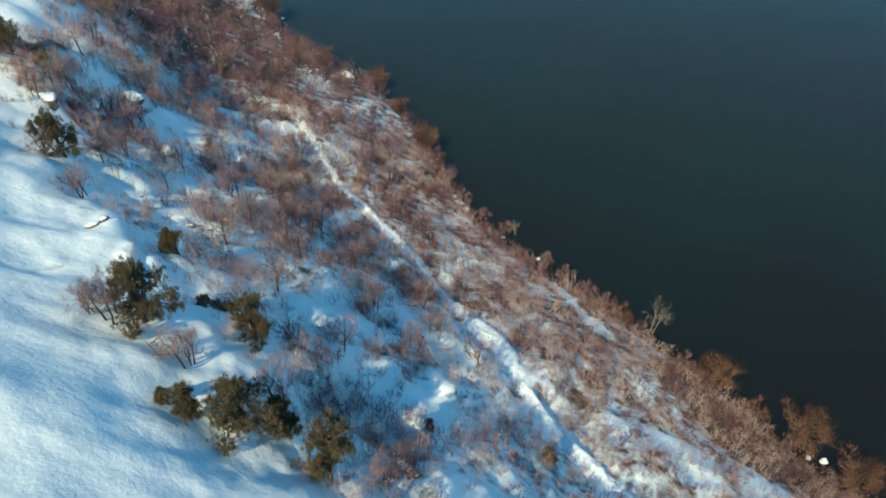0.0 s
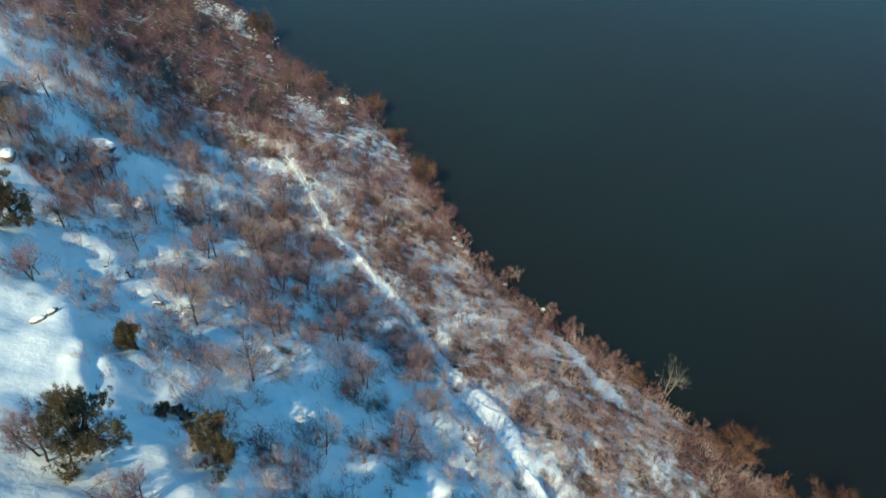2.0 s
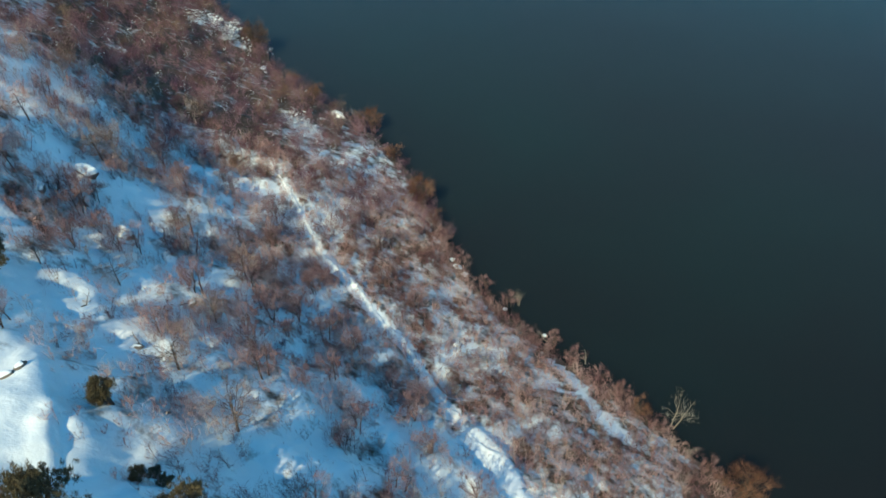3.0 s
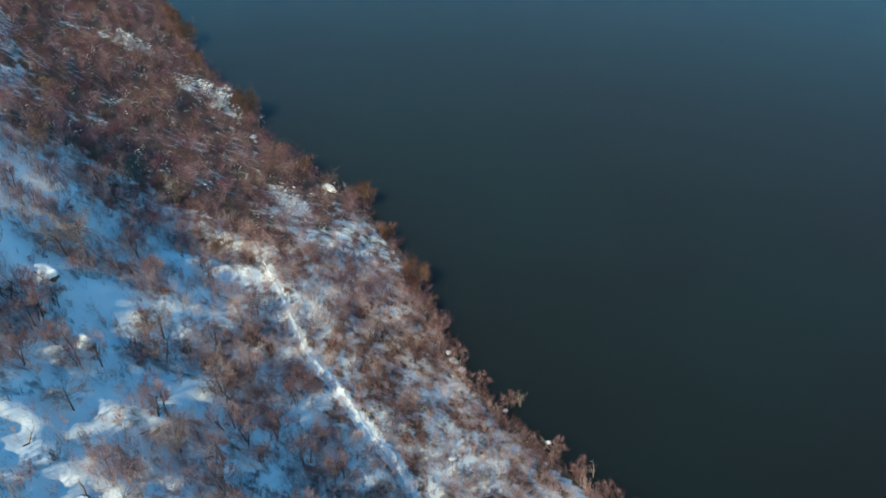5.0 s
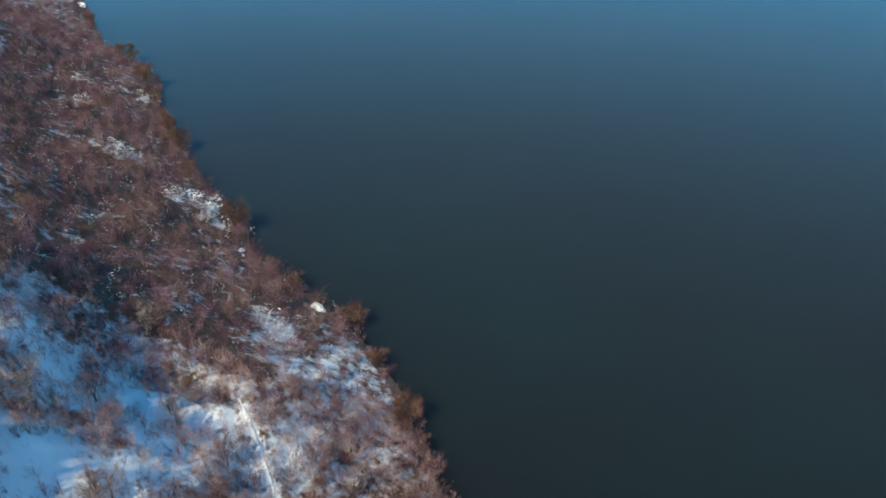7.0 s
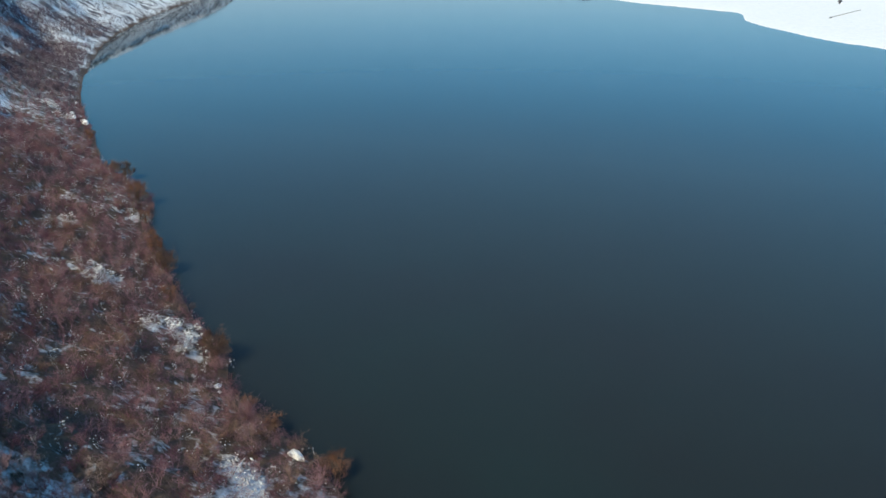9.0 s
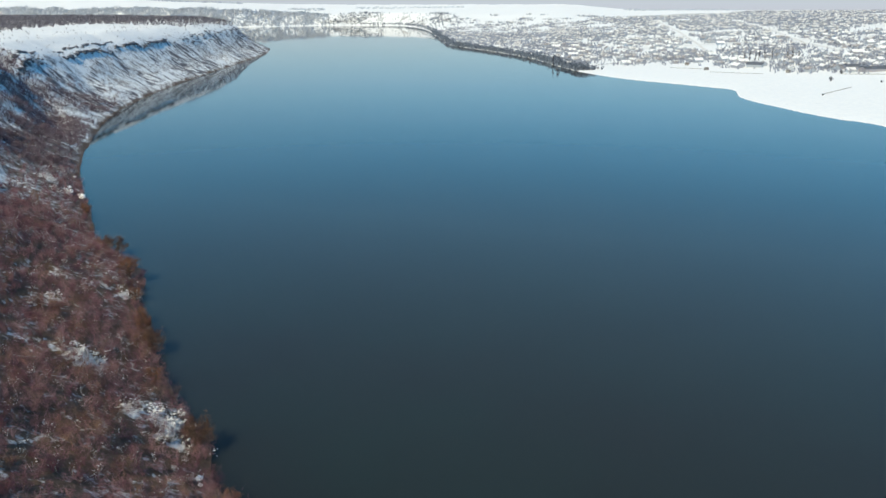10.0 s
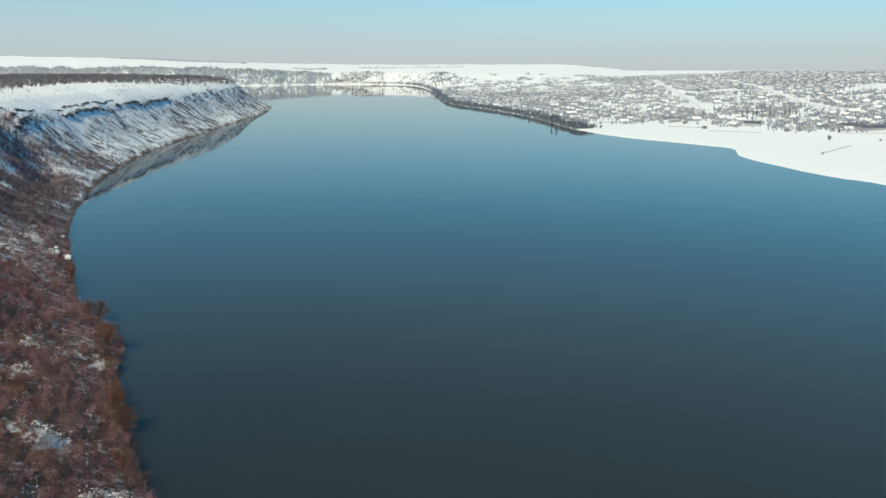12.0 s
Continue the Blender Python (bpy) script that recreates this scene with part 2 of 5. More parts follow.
# ---- materials ----
class Nodes:
    """A material with a Principled surface, and short ways to join its nodes."""

    def __init__(self, name, roughness=0.85, metallic=0.0):
        self.mat = bpy.data.materials.new(name)
        self.mat.use_nodes = True
        self.tree = self.mat.node_tree
        self.bsdf = self.tree.nodes["Principled BSDF"]
        self.bsdf.inputs["Roughness"].default_value = roughness
        self.bsdf.inputs["Metallic"].default_value = metallic
        self.bsdf.inputs["Specular IOR Level"].default_value = 0.25
        self.where = self.tree.nodes.new("ShaderNodeTexCoord").outputs["Object"]

    def link(self, a, b):
        self.tree.links.new(a, b)

    def noise(self, scale, detail=4.0, rough=0.55, stretch=(1, 1, 1)):
        move = self.tree.nodes.new("ShaderNodeMapping")
        move.inputs["Scale"].default_value = stretch
        self.link(self.where, move.inputs["Vector"])
        n = self.tree.nodes.new("ShaderNodeTexNoise")
        n.inputs["Scale"].default_value, n.inputs["Detail"].default_value, n.inputs["Roughness"].default_value = scale, detail, rough
        self.link(move.outputs["Vector"], n.inputs["Vector"])
        return n.outputs["Fac"]

    def streaks(self, long, wide, turn, detail=4.0):
        """Noise drawn out along a bearing of the plan, in metres."""
        move = self.tree.nodes.new("ShaderNodeMapping")
        move.vector_type = "TEXTURE"
        move.inputs["Rotation"].default_value = (0, 0, radians(turn))
        move.inputs["Scale"].default_value = (long, wide, long)
        self.link(self.where, move.inputs["Vector"])
        n = self.tree.nodes.new("ShaderNodeTexNoise")
        n.inputs["Scale"].default_value, n.inputs["Detail"].default_value, n.inputs["Roughness"].default_value = 1.0, detail, 0.62
        self.link(move.outputs["Vector"], n.inputs["Vector"])
        return n.outputs["Fac"]

    def ramp(self, fac, *stops):
        r = self.tree.nodes.new("ShaderNodeValToRGB")
        while len(r.color_ramp.elements) < len(stops):
            r.color_ramp.elements.new(0.5)
        for e, (at, c) in zip(r.color_ramp.elements, stops):
            e.position, e.color = at, (*c, 1)
        self.link(fac, r.inputs["Fac"])
        return r.outputs["Color"]

    def mix(self, fac, a, b, kind="MIX"):
        m = self.tree.nodes.new("ShaderNodeMix")
        m.data_type, m.blend_type = "RGBA", kind
        for value, socket in ((fac, m.inputs["Factor"]), (a, m.inputs["A"]), (b, m.inputs["B"])):
            if isinstance(value, (int, float)):
                socket.default_value = value
            elif isinstance(value, tuple):
                socket.default_value = (*value, 1)
            else:
                self.link(value, socket)
        return m.outputs["Result"]

    def calc(self, kind, a, b=0.0, clamp=False):
        m = self.tree.nodes.new("ShaderNodeMath")
        m.operation, m.use_clamp = kind, clamp
        for value, socket in ((a, m.inputs[0]), (b, m.inputs[1])):
            if isinstance(value, (int, float)):
                socket.default_value = value
            else:
                self.link(value, socket)
        return m.outputs["Value"]

    def attribute(self, name):
        a = self.tree.nodes.new("ShaderNodeAttribute")
        a.attribute_name = name
        return a.outputs["Fac"]

    def island(self):
        return self.tree.nodes.new("ShaderNodeNewGeometry").outputs["Random Per Island"]

    def each(self):
        return self.tree.nodes.new("ShaderNodeObjectInfo").outputs["Random"]

    def bump(self, fac, strength, distance):
        b = self.tree.nodes.new("ShaderNodeBump")
        b.inputs["Strength"].default_value, b.inputs["Distance"].default_value = strength, distance
        self.link(fac, b.inputs["Height"])
        self.link(b.outputs["Normal"], self.bsdf.inputs["Normal"])

    def done(self, color):
        if isinstance(color, tuple):
            self.bsdf.inputs["Base Color"].default_value = (*color, 1)
        else:
            self.link(color, self.bsdf.inputs["Base Color"])
        return self.mat


def ground_material():
    n = Nodes("snowy_ground", 0.75)
    ragged = n.calc("SUBTRACT", n.calc("ADD", n.noise(0.55, 6, 0.65), n.calc("MULTIPLY", n.noise(0.09, 3), 0.5)), 0.75)
    cover = n.calc("MULTIPLY_ADD", ragged, 1.5)
    cover.node.inputs[2].default_value = 0.0
    cover = n.calc("ADD", cover, n.attribute("cover"))
    cover = n.calc("MULTIPLY", n.calc("SUBTRACT", cover, 0.35), 3.2, True)
    snow = n.ramp(n.noise(0.3, 5), (0.3, (0.76, 0.79, 0.82)), (0.7, (0.86, 0.87, 0.87)))
    litter = n.ramp(n.noise(1.7, 6, 0.7), (0.3, (0.045, 0.028, 0.022)), (0.5, (0.10, 0.065, 0.045)), (0.75, (0.17, 0.125, 0.09)))
    stone = n.ramp(n.noise(0.35, 7, 0.7, (1, 1, 3)), (0.3, (0.09, 0.085, 0.09)), (0.7, (0.24, 0.22, 0.21)))
    color = n.mix(cover, litter, snow)
    scree = n.ramp(n.noise(0.5, 6, 0.7), (0.3, (0.055, 0.055, 0.07)), (0.7, (0.17, 0.165, 0.185)))
    bare = n.calc("MULTIPLY", n.calc("SUBTRACT", n.calc("ADD", n.streaks(15.0, 8.0, 14.0, 3.0), n.calc("MULTIPLY", n.attribute("scree"), 0.3)), 0.74), 12.0, True)
    color = n.mix(bare, color, scree)
    rocky = n.calc("MULTIPLY", n.calc("SUBTRACT", n.calc("ADD", n.calc("MULTIPLY", n.attribute("rock"), 0.45), n.calc("MULTIPLY", n.noise(0.3, 6, 0.7), 0.9)), 0.78), 5.0, True)
    color = n.mix(rocky, color, stone)
    n.bump(n.calc("ADD", n.noise(0.3, 4, 0.5, (0.3, 1.1, 1)), n.calc("MULTIPLY", n.noise(1.3, 6, 0.62), 0.5)), 0.45, 0.4)
    return n.done(color)


def water_material():
    n = Nodes("river_water", 0.025)
    n.bsdf.inputs["IOR"].default_value = 1.25
    n.bsdf.inputs["Specular IOR Level"].default_value = 0.5
    # reflection painted in: near water dark, paler blue-green away and to the right
    sheen_xyz = n.tree.nodes.new("ShaderNodeSeparateXYZ")
    n.link(n.where, sheen_xyz.inputs["Vector"])
    out = n.calc("MULTIPLY", n.calc("SUBTRACT", n.calc("ADD", sheen_xyz.outputs["Y"], n.calc("MULTIPLY", sheen_xyz.outputs["X"], 0.35)), 80.0), 0.0043, True)
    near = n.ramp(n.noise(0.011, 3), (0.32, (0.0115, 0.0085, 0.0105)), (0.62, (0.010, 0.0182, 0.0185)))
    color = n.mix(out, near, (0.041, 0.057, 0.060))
    n.bsdf.subsurface_method = "BURLEY"  # silty water scatters light under its surface
    n.bsdf.inputs["Subsurface Weight"].default_value = 1.0
    n.bsdf.inputs["Subsurface Radius"].default_value = (1.0, 1.0, 1.0)
    n.bsdf.inputs["Subsurface Scale"].default_value = 5.0
    n.bump(n.noise(0.8, 3, 0.5, (1, 2.2, 1)), 0.012, 0.25)
    return n.done(color)


def twig_material(name, dark, mid, light):
    """Bark of thin winter twigs: every twig a little different, whole thickets drifting in tone."""
    n = Nodes(name, 0.9)
    tone = n.calc("ADD", n.calc("MULTIPLY", n.island(), 0.26), n.calc("SUBTRACT", n.calc("MULTIPLY", n.noise(0.28, 1.5), 2.6), 0.8))
    return n.done(n.ramp(tone, (0.3, dark), (0.58, mid), (0.9, light)))


def needle_material():
    n = Nodes("pine_needles", 0.7)
    tone = n.calc("ADD", n.calc("MULTIPLY", n.island(), 0.5), n.calc("MULTIPLY", n.noise(0.8, 3), 0.6))
    return n.done(n.ramp(tone, (0.25, (0.04, 0.032, 0.018)), (0.55, (0.11, 0.082, 0.04)), (0.9, (0.19, 0.142, 0.075))))


def bark_material(name, dark, light):
    n = Nodes(name, 0.9)
    grain = n.noise(6, 5, 0.6, (1, 1, 0.25))
    n.bump(grain, 0.5, 0.03)
    return n.done(n.mix(n.calc("MULTIPLY", n.each(), 0.3), n.ramp(grain, (0.3, dark), (0.75, light)), light))


def stone_material():
    n = Nodes("grey_stone", 0.9)
    grain = n.noise(1.4, 7, 0.7)
    n.bump(grain, 0.6, 0.15)
    return n.done(n.ramp(grain, (0.3, (0.07, 0.055, 0.05)), (0.7, (0.23, 0.2, 0.175))))


def fresh_snow_material():
    n = Nodes("fresh_snow", 0.7)
    n.bump(n.noise(2.2, 5), 0.4, 0.15)
    return n.done(n.ramp(n.noise(0.7, 4), (0.3, (0.78, 0.80, 0.83)), (0.7, (0.87, 0.88, 0.88))))


def plaster_material():
    n = Nodes("house_plaster", 0.9)
    tone = n.ramp(n.each(), (0.0, (0.32, 0.37, 0.44)), (0.35, (0.47, 0.51, 0.56)), (0.6, (0.24, 0.32, 0.42)), (0.85, (0.36, 0.35, 0.38)))
    return n.done(n.mix(n.calc("MULTIPLY", n.noise(0.9, 5), 0.35), tone, (0.3, 0.28, 0.26)))


def roof_snow_material():
    n = Nodes("roof_snow", 0.75)
    patch = n.calc("MULTIPLY", n.calc("SUBTRACT", n.calc("ADD", n.noise(0.35, 4), n.calc("MULTIPLY", n.each(), 0.35)), 0.62), 4.0, True)
    tile = n.ramp(n.noise(3, 4), (0.3, (0.14, 0.13, 0.14)), (0.7, (0.26, 0.24, 0.24)))
    return n.done(n.mix(patch, (0.82, 0.83, 0.84), tile))


GROUND, WATER = ground_material(), water_material()
BRUSH = twig_material("thicket_twigs", (0.15, 0.072, 0.076), (0.33, 0.178, 0.166), (0.52, 0.345, 0.31))
WOODS = twig_material("thicket_crowns", (0.08, 0.034, 0.053), (0.178, 0.085, 0.103), (0.31, 0.182, 0.20))
SHORE_TWIG = twig_material("willow_twigs", (0.085, 0.039, 0.024), (0.175, 0.083, 0.05), (0.28, 0.15, 0.095))
OLIVE_TWIG = twig_material("olive_twigs", (0.08, 0.045, 0.033), (0.155, 0.093, 0.066), (0.25, 0.163, 0.117))
GREY_TWIG = twig_material("grey_twigs", (0.13, 0.085, 0.075), (0.29, 0.195, 0.17), (0.5, 0.40, 0.34))
PALE_TWIG = twig_material("pale_twigs", (0.3, 0.24, 0.18), (0.45, 0.38, 0.3), (0.6, 0.53, 0.44))
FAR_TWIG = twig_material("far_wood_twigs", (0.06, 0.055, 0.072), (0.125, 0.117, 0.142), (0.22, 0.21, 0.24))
SNOWY_TWIG = twig_material("snow_laden_twigs", (0.4, 0.38, 0.37), (0.68, 0.67, 0.66), (0.85, 0.85, 0.85))
MAUVE_TWIG = twig_material("mauve_twigs", (0.11, 0.058, 0.066), (0.24, 0.142, 0.152), (0.40, 0.275, 0.28))
# the next two bark colours have the bluish haze of distance mixed in
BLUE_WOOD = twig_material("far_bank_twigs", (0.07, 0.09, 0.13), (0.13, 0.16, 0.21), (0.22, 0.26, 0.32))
HAZE_TINTED = twig_material("haze_tinted_twigs", (0.16, 0.18, 0.24), (0.24, 0.27, 0.35), (0.35, 0.39, 0.47))
BANK_TWIG = twig_material("steep_bank_twigs", (0.06, 0.04, 0.058), (0.125, 0.088, 0.112), (0.21, 0.16, 0.19))
# distance haze painted into the twig colour of the farthest woods
HAZE_PALED = twig_material("haze_paled_twigs", (0.36, 0.41, 0.49), (0.46, 0.51, 0.59), (0.56, 0.61, 0.68))
NEEDLES = needle_material()
BARK = bark_material("dark_bark", (0.03, 0.022, 0.018), (0.11, 0.08, 0.065))
PALE_BARK = bark_material("pale_bark", (0.2, 0.16, 0.12), (0.45, 0.38, 0.3))
LEDGE = bark_material("ledge_rock", (0.075, 0.08, 0.095), (0.21, 0.22, 0.25))
STONE, SNOW = stone_material(), fresh_snow_material()
PLASTER, ROOF_SNOW = plaster_material(), roof_snow_material()
STREET_SNOW = bark_material("driven_snow", (0.62, 0.62, 0.62), (0.8, 0.8, 0.8))
SLATE = bark_material("slate_roof", (0.06, 0.07, 0.09), (0.15, 0.165, 0.2))
TIMBER = bark_material("weathered_timber", (0.19, 0.185, 0.18), (0.36, 0.35, 0.34))


# ---- mesh helpers ----
def tri_mesh(name, verts, tris, material=None, soft=False):
    verts, tris = np.ascontiguousarray(verts, np.float32).reshape(-1, 3), np.ascontiguousarray(tris, np.int32).reshape(-1, 3)
    me = bpy.data.meshes.new(name)
    me.vertices.add(len(verts))
    me.vertices.foreach_set("co", verts.ravel())
    me.loops.add(tris.size)
    me.loops.foreach_set("vertex_index", tris.ravel())
    me.polygons.add(len(tris))
    me.polygons.foreach_set("loop_start", np.arange(len(tris), dtype=np.int32) * 3)
    if soft:
        me.polygons.foreach_set("use_smooth", np.ones(len(tris), bool))
    me.update(calc_edges=True)
    if material:
        me.materials.append(material)
    return me


def part(name, data, material, parent, label=""):
    """Links a bmesh or mesh as one object under a thing or a part."""
    if isinstance(data, bmesh.types.BMesh):
        me = bpy.data.meshes.new(name)
        data.to_mesh(me)
        data.free()
        me.materials.append(material)
        data = me
    ob = new(name, data)
    ob.parent = parent
    return tagged(ob, label)


def thing(name, x, y, z, label, category, group="", turn=0.0, size=1.0):
    ob = new(name)
    ob.empty_display_size = 0.2
    ob.matrix_basis = pose(x, y, z, 0, 0, turn) @ Matrix.Scale(size, 4)
    return tagged(ob, label, category, group)


class Shape:
    """Gathers spikes (twigs, needles) and tapered tubes (trunks, limbs) for one mesh."""

    def __init__(self):
        self.v, self.f, self.n = [], [], 0

    def add(self, v, f):
        self.v.append(np.asarray(v, float).reshape(-1, 3))
        self.f.append(np.asarray(f, np.int64).reshape(-1, 3) + self.n)
        self.n += len(self.v[-1])

    def spikes(self, base, tip, radius):
        base, tip = np.asarray(base, float).reshape(-1, 3), np.asarray(tip, float).reshape(-1, 3)
        radius = np.broadcast_to(np.asarray(radius, float), (len(base),))[:, None]
        way = tip - base
        way = way / (np.linalg.norm(way, axis=1, keepdims=True) + 1e-9)
        side = np.cross(way, np.where(np.abs(way[:, 2:3]) > 0.9, [[1.0, 0, 0]], [[0, 0, 1.0]]))
        side = side / (np.linalg.norm(side, axis=1, keepdims=True) + 1e-9)
        other = np.cross(way, side)
        v = np.stack([base + radius * side, base + radius * (-0.5 * side + 0.87 * other), base + radius * (-0.5 * side - 0.87 * other), tip], 1)
        k = np.arange(len(base))[:, None, None] * 4
        self.add(v, k + np.array([[0, 1, 3], [1, 2, 3], [2, 0, 3]]))

    def blades(self, rng, base, tip, width):
        """Hair-thin twigs, one face each."""
        base, tip = np.asarray(base, float).reshape(-1, 3), np.asarray(tip, float).reshape(-1, 3)
        side = np.cross(tip - base, rng.normal(0, 1, base.shape))
        side = side / (np.linalg.norm(side, axis=1, keepdims=True) + 1e-9) * np.broadcast_to(width, (len(base),))[:, None]
        self.add(np.stack([base + side, base - side, tip], 1), np.arange(len(base) * 3))

    def lumps(self, rng, at, size):
        """Small uneven clods, eight faces each."""
        at, size = np.asarray(at, float).reshape(-1, 1, 3), np.asarray(size, float).reshape(-1, 1, 1)
        corner = np.array([(1, 0, 0), (0, 1, 0), (-1, 0, 0), (0, -1, 0), (0, 0, 0.8), (0, 0, -0.7)])
        turn = rng.uniform(0, math.pi, (len(at), 1))
        long = rng.uniform(0.8, 3.2, (len(at), 1))
        v = corner[None] * size * rng.uniform(0.6, 1.2, (len(at), 6, 1))
        a, b = v[..., 0] * long, v[..., 1]
        v[..., 0], v[..., 1] = a * np.cos(turn) - b * np.sin(turn), a * np.sin(turn) + b * np.cos(turn)
        f = np.array([(0, 1, 4), (1, 2, 4), (2, 3, 4), (3, 0, 4), (1, 0, 5), (2, 1, 5), (3, 2, 5), (0, 3, 5)])
        self.add(v + at, np.arange(len(at))[:, None, None] * 6 + f)

    def tube(self, points, radii, sides=6):
        p = np.asarray(points, float)
        rings = []
        for i, (c, r) in enumerate(zip(p, radii)):
            way = p[min(i + 1, len(p) - 1)] - p[max(i - 1, 0)]
            way = way / np.linalg.norm(way)
            side = np.cross(way, (1, 0, 0) if abs(way[2]) > 0.8 else (0, 0, 1))
            side = side / np.linalg.norm(side)
            other = np.cross(way, side)
            a = np.arange(sides) * 2 * math.pi / sides
            rings.append(c + r * (np.cos(a)[:, None] * side + np.sin(a)[:, None] * other))
        f = []
        for i in range(len(p) - 1):
            for k in range(sides):
                a, b = i * sides + k, i * sides + (k + 1) % sides
                f += [(a, b, b + sides), (a, b + sides, a + sides)]
        top = (len(p) - 1) * sides
        f += [(top, top + k, top + k + 1) for k in range(1, sides - 1)]
        self.add(np.vstack(rings), f)

    def mesh(self, name, material, soft=False):
        return tri_mesh(name, np.vstack(self.v), np.vstack(self.f), material, soft)


def level(x, y):
    return float(height(np.array([x]), np.array([y]))[0])


def lump(seed, size, rough=0.25, detail=3):
    """A rounded, uneven lump as a bmesh."""
    bm = bmesh.new()
    bmesh.ops.create_icosphere(bm, subdivisions=detail, radius=1)
    for v in bm.verts:
        k = 1 + rough * noise.noise(v.co * 1.3 + Vector((seed * 7.1, 0, 0))) + 0.4 * rough * noise.noise(v.co * 3.7 + Vector((0, seed * 3.3, 0)))
        v.co = Vector((v.co.x * size[0], v.co.y * size[1], v.co.z * size[2])) * k
    for f in bm.faces:
        f.smooth = True
    return bm


# ---- ground, river and footpath ----
# glades in the thicket: x, y, radius
GLADES = [(-25.3, 124.4, 2.1), (-23.4, 121.2, 1.7), (-70.5, 183, 2.6), (-52, 167, 3.0), (-47.5, 166, 3.4), (-45, 160, 2.2), (-90, 211, 2.0), (-83, 233, 2.0), (3.6, 56, 2.6),
          (13, 68, 1.8), (22, 41, 2.4), (25, 37, 2.6), (31, 38, 2.4), (18, 43, 1.6), (-10, 47.6, 3.2), (-155, 341, 2.6), (-165, 352, 3.0), (0.6, 70, 1.2)]


def spots(x, y, places, ragged):
    """1 inside the round places of a list (x, y, radius), fading over an uneven edge."""
    best = np.zeros(np.shape(x))
    for gx, gy, r in places:
        best = np.maximum(best, 1 - smooth(0.45 * r, 1.3 * r, np.hypot(x - gx, y - gy) + 1.5 * r * ragged))
    return best


def glade(x, y):
    return spots(x, y, GLADES, fbm(x / 1.4, y / 1.4, 3, 23))


# open snow on the slope, and where the brush stands thickest: x, y, radius
OPEN_SNOW = [(-39.3, 99.2, 3.0), (-36.6, 97.5, 2.5), (-31, 97, 3.2), (-27.5, 97, 2.6), (-24.5, 97.7, 1.8), (-40, 96.5, 3), (-47.5, 95.3, 2.5), (-49, 84.5, 3), (-40, 82, 3), (-34, 81, 2.6),
             (-32.2, 60.5, 5), (-29.6, 65, 4.5), (-26.2, 70, 3), (-25.5, 53.4, 3.5), (-27, 45, 3), (-10, 45, 3), (-12.6, 47, 2.2), (-7.6, 57.3, 2.2), (-4.9, 52.1, 2.2), (-8, 39.5, 2.6),
             (-13.3, 41, 2.2), (-15, 73.5, 1.8), (-19, 67.6, 2.2), (-1.2, 39.4, 2.5), (-2, 33, 2.5), (0.5, 26, 3), (0.7, 46, 2), (-37.4, 78, 2.2), (-24.8, 73, 2), (-35.3, 76, 2.4)]
DENSE = [(-8.9, 33.9, 3.4), (-5.5, 34, 3), (-11, 36.5, 2.5), (-12.4, 38.4, 1.5), (-22.7, 63.2, 3), (-20.9, 77.2, 3), (-18, 58, 3), (-10.8, 64.2, 3.2), (-15.5, 79.6, 2.6), (-8.9, 49, 2),
         (-4, 44.8, 2.8), (-7, 42.6, 1.8), (-4.3, 28.8, 3), (-30, 76, 2.2), (-26.3, 79.4, 2.5), (-27.5, 92, 2), (-45.6, 77.7, 3), (-40, 70.5, 2.5), (-37, 73.5, 2), (-39.2, 85, 2.5),
         (-18.5, 71.5, 2.5), (-13, 70, 2.5), (-9, 55, 2), (-19, 47.5, 1.8), (-33, 87, 3), (-22, 85, 3.5), (-13, 60, 2), (-3, 61, 2.2), (-44, 91, 2.5), (-24, 58, 2)]


def snow_strip(x, y):
    """A narrow open strip of snow that climbs from the waterline."""
    return 1 - smooth(0.5, 1.4, np.abs(x - np.interp(y, [60, 68, 77], [19.6, 17.0, 13.2]) + 1.5 * fbm(x / 3, y / 3, 2, 29)) + 2 * smooth(75, 78, y) + 2 * (1 - smooth(59, 62, y)))


def hillside(x, y, d):
    """Dark brush in streaks on the steep bank before the headland."""
    streak = smooth(-0.35, 0.05, vnoise((y * 0.82 - x * 0.57) / 6 + d / 10, d / 45, 97) + 0.4 * fbm(x / 9, y / 9, 2, 98))
    t = np.clip(((x + 212) * -93 + (y - 478) * 90) / (93 ** 2 + 90 ** 2), 0, 1)
    ravine = 1 - smooth(13, 24, np.hypot(x + 212 + 93 * t, y - 478 - 90 * t) + 6 * fbm(x / 9, y / 9, 2, 99))
    return np.maximum(0.65 * ravine * smooth(1, 6, d), 0.95 * streak * smooth(350, 390, y) * (1 - smooth(545, 690, y + 2.2 * (d - 20))) * smooth(1, 6, d) * (1 - smooth(34, 48, d)))


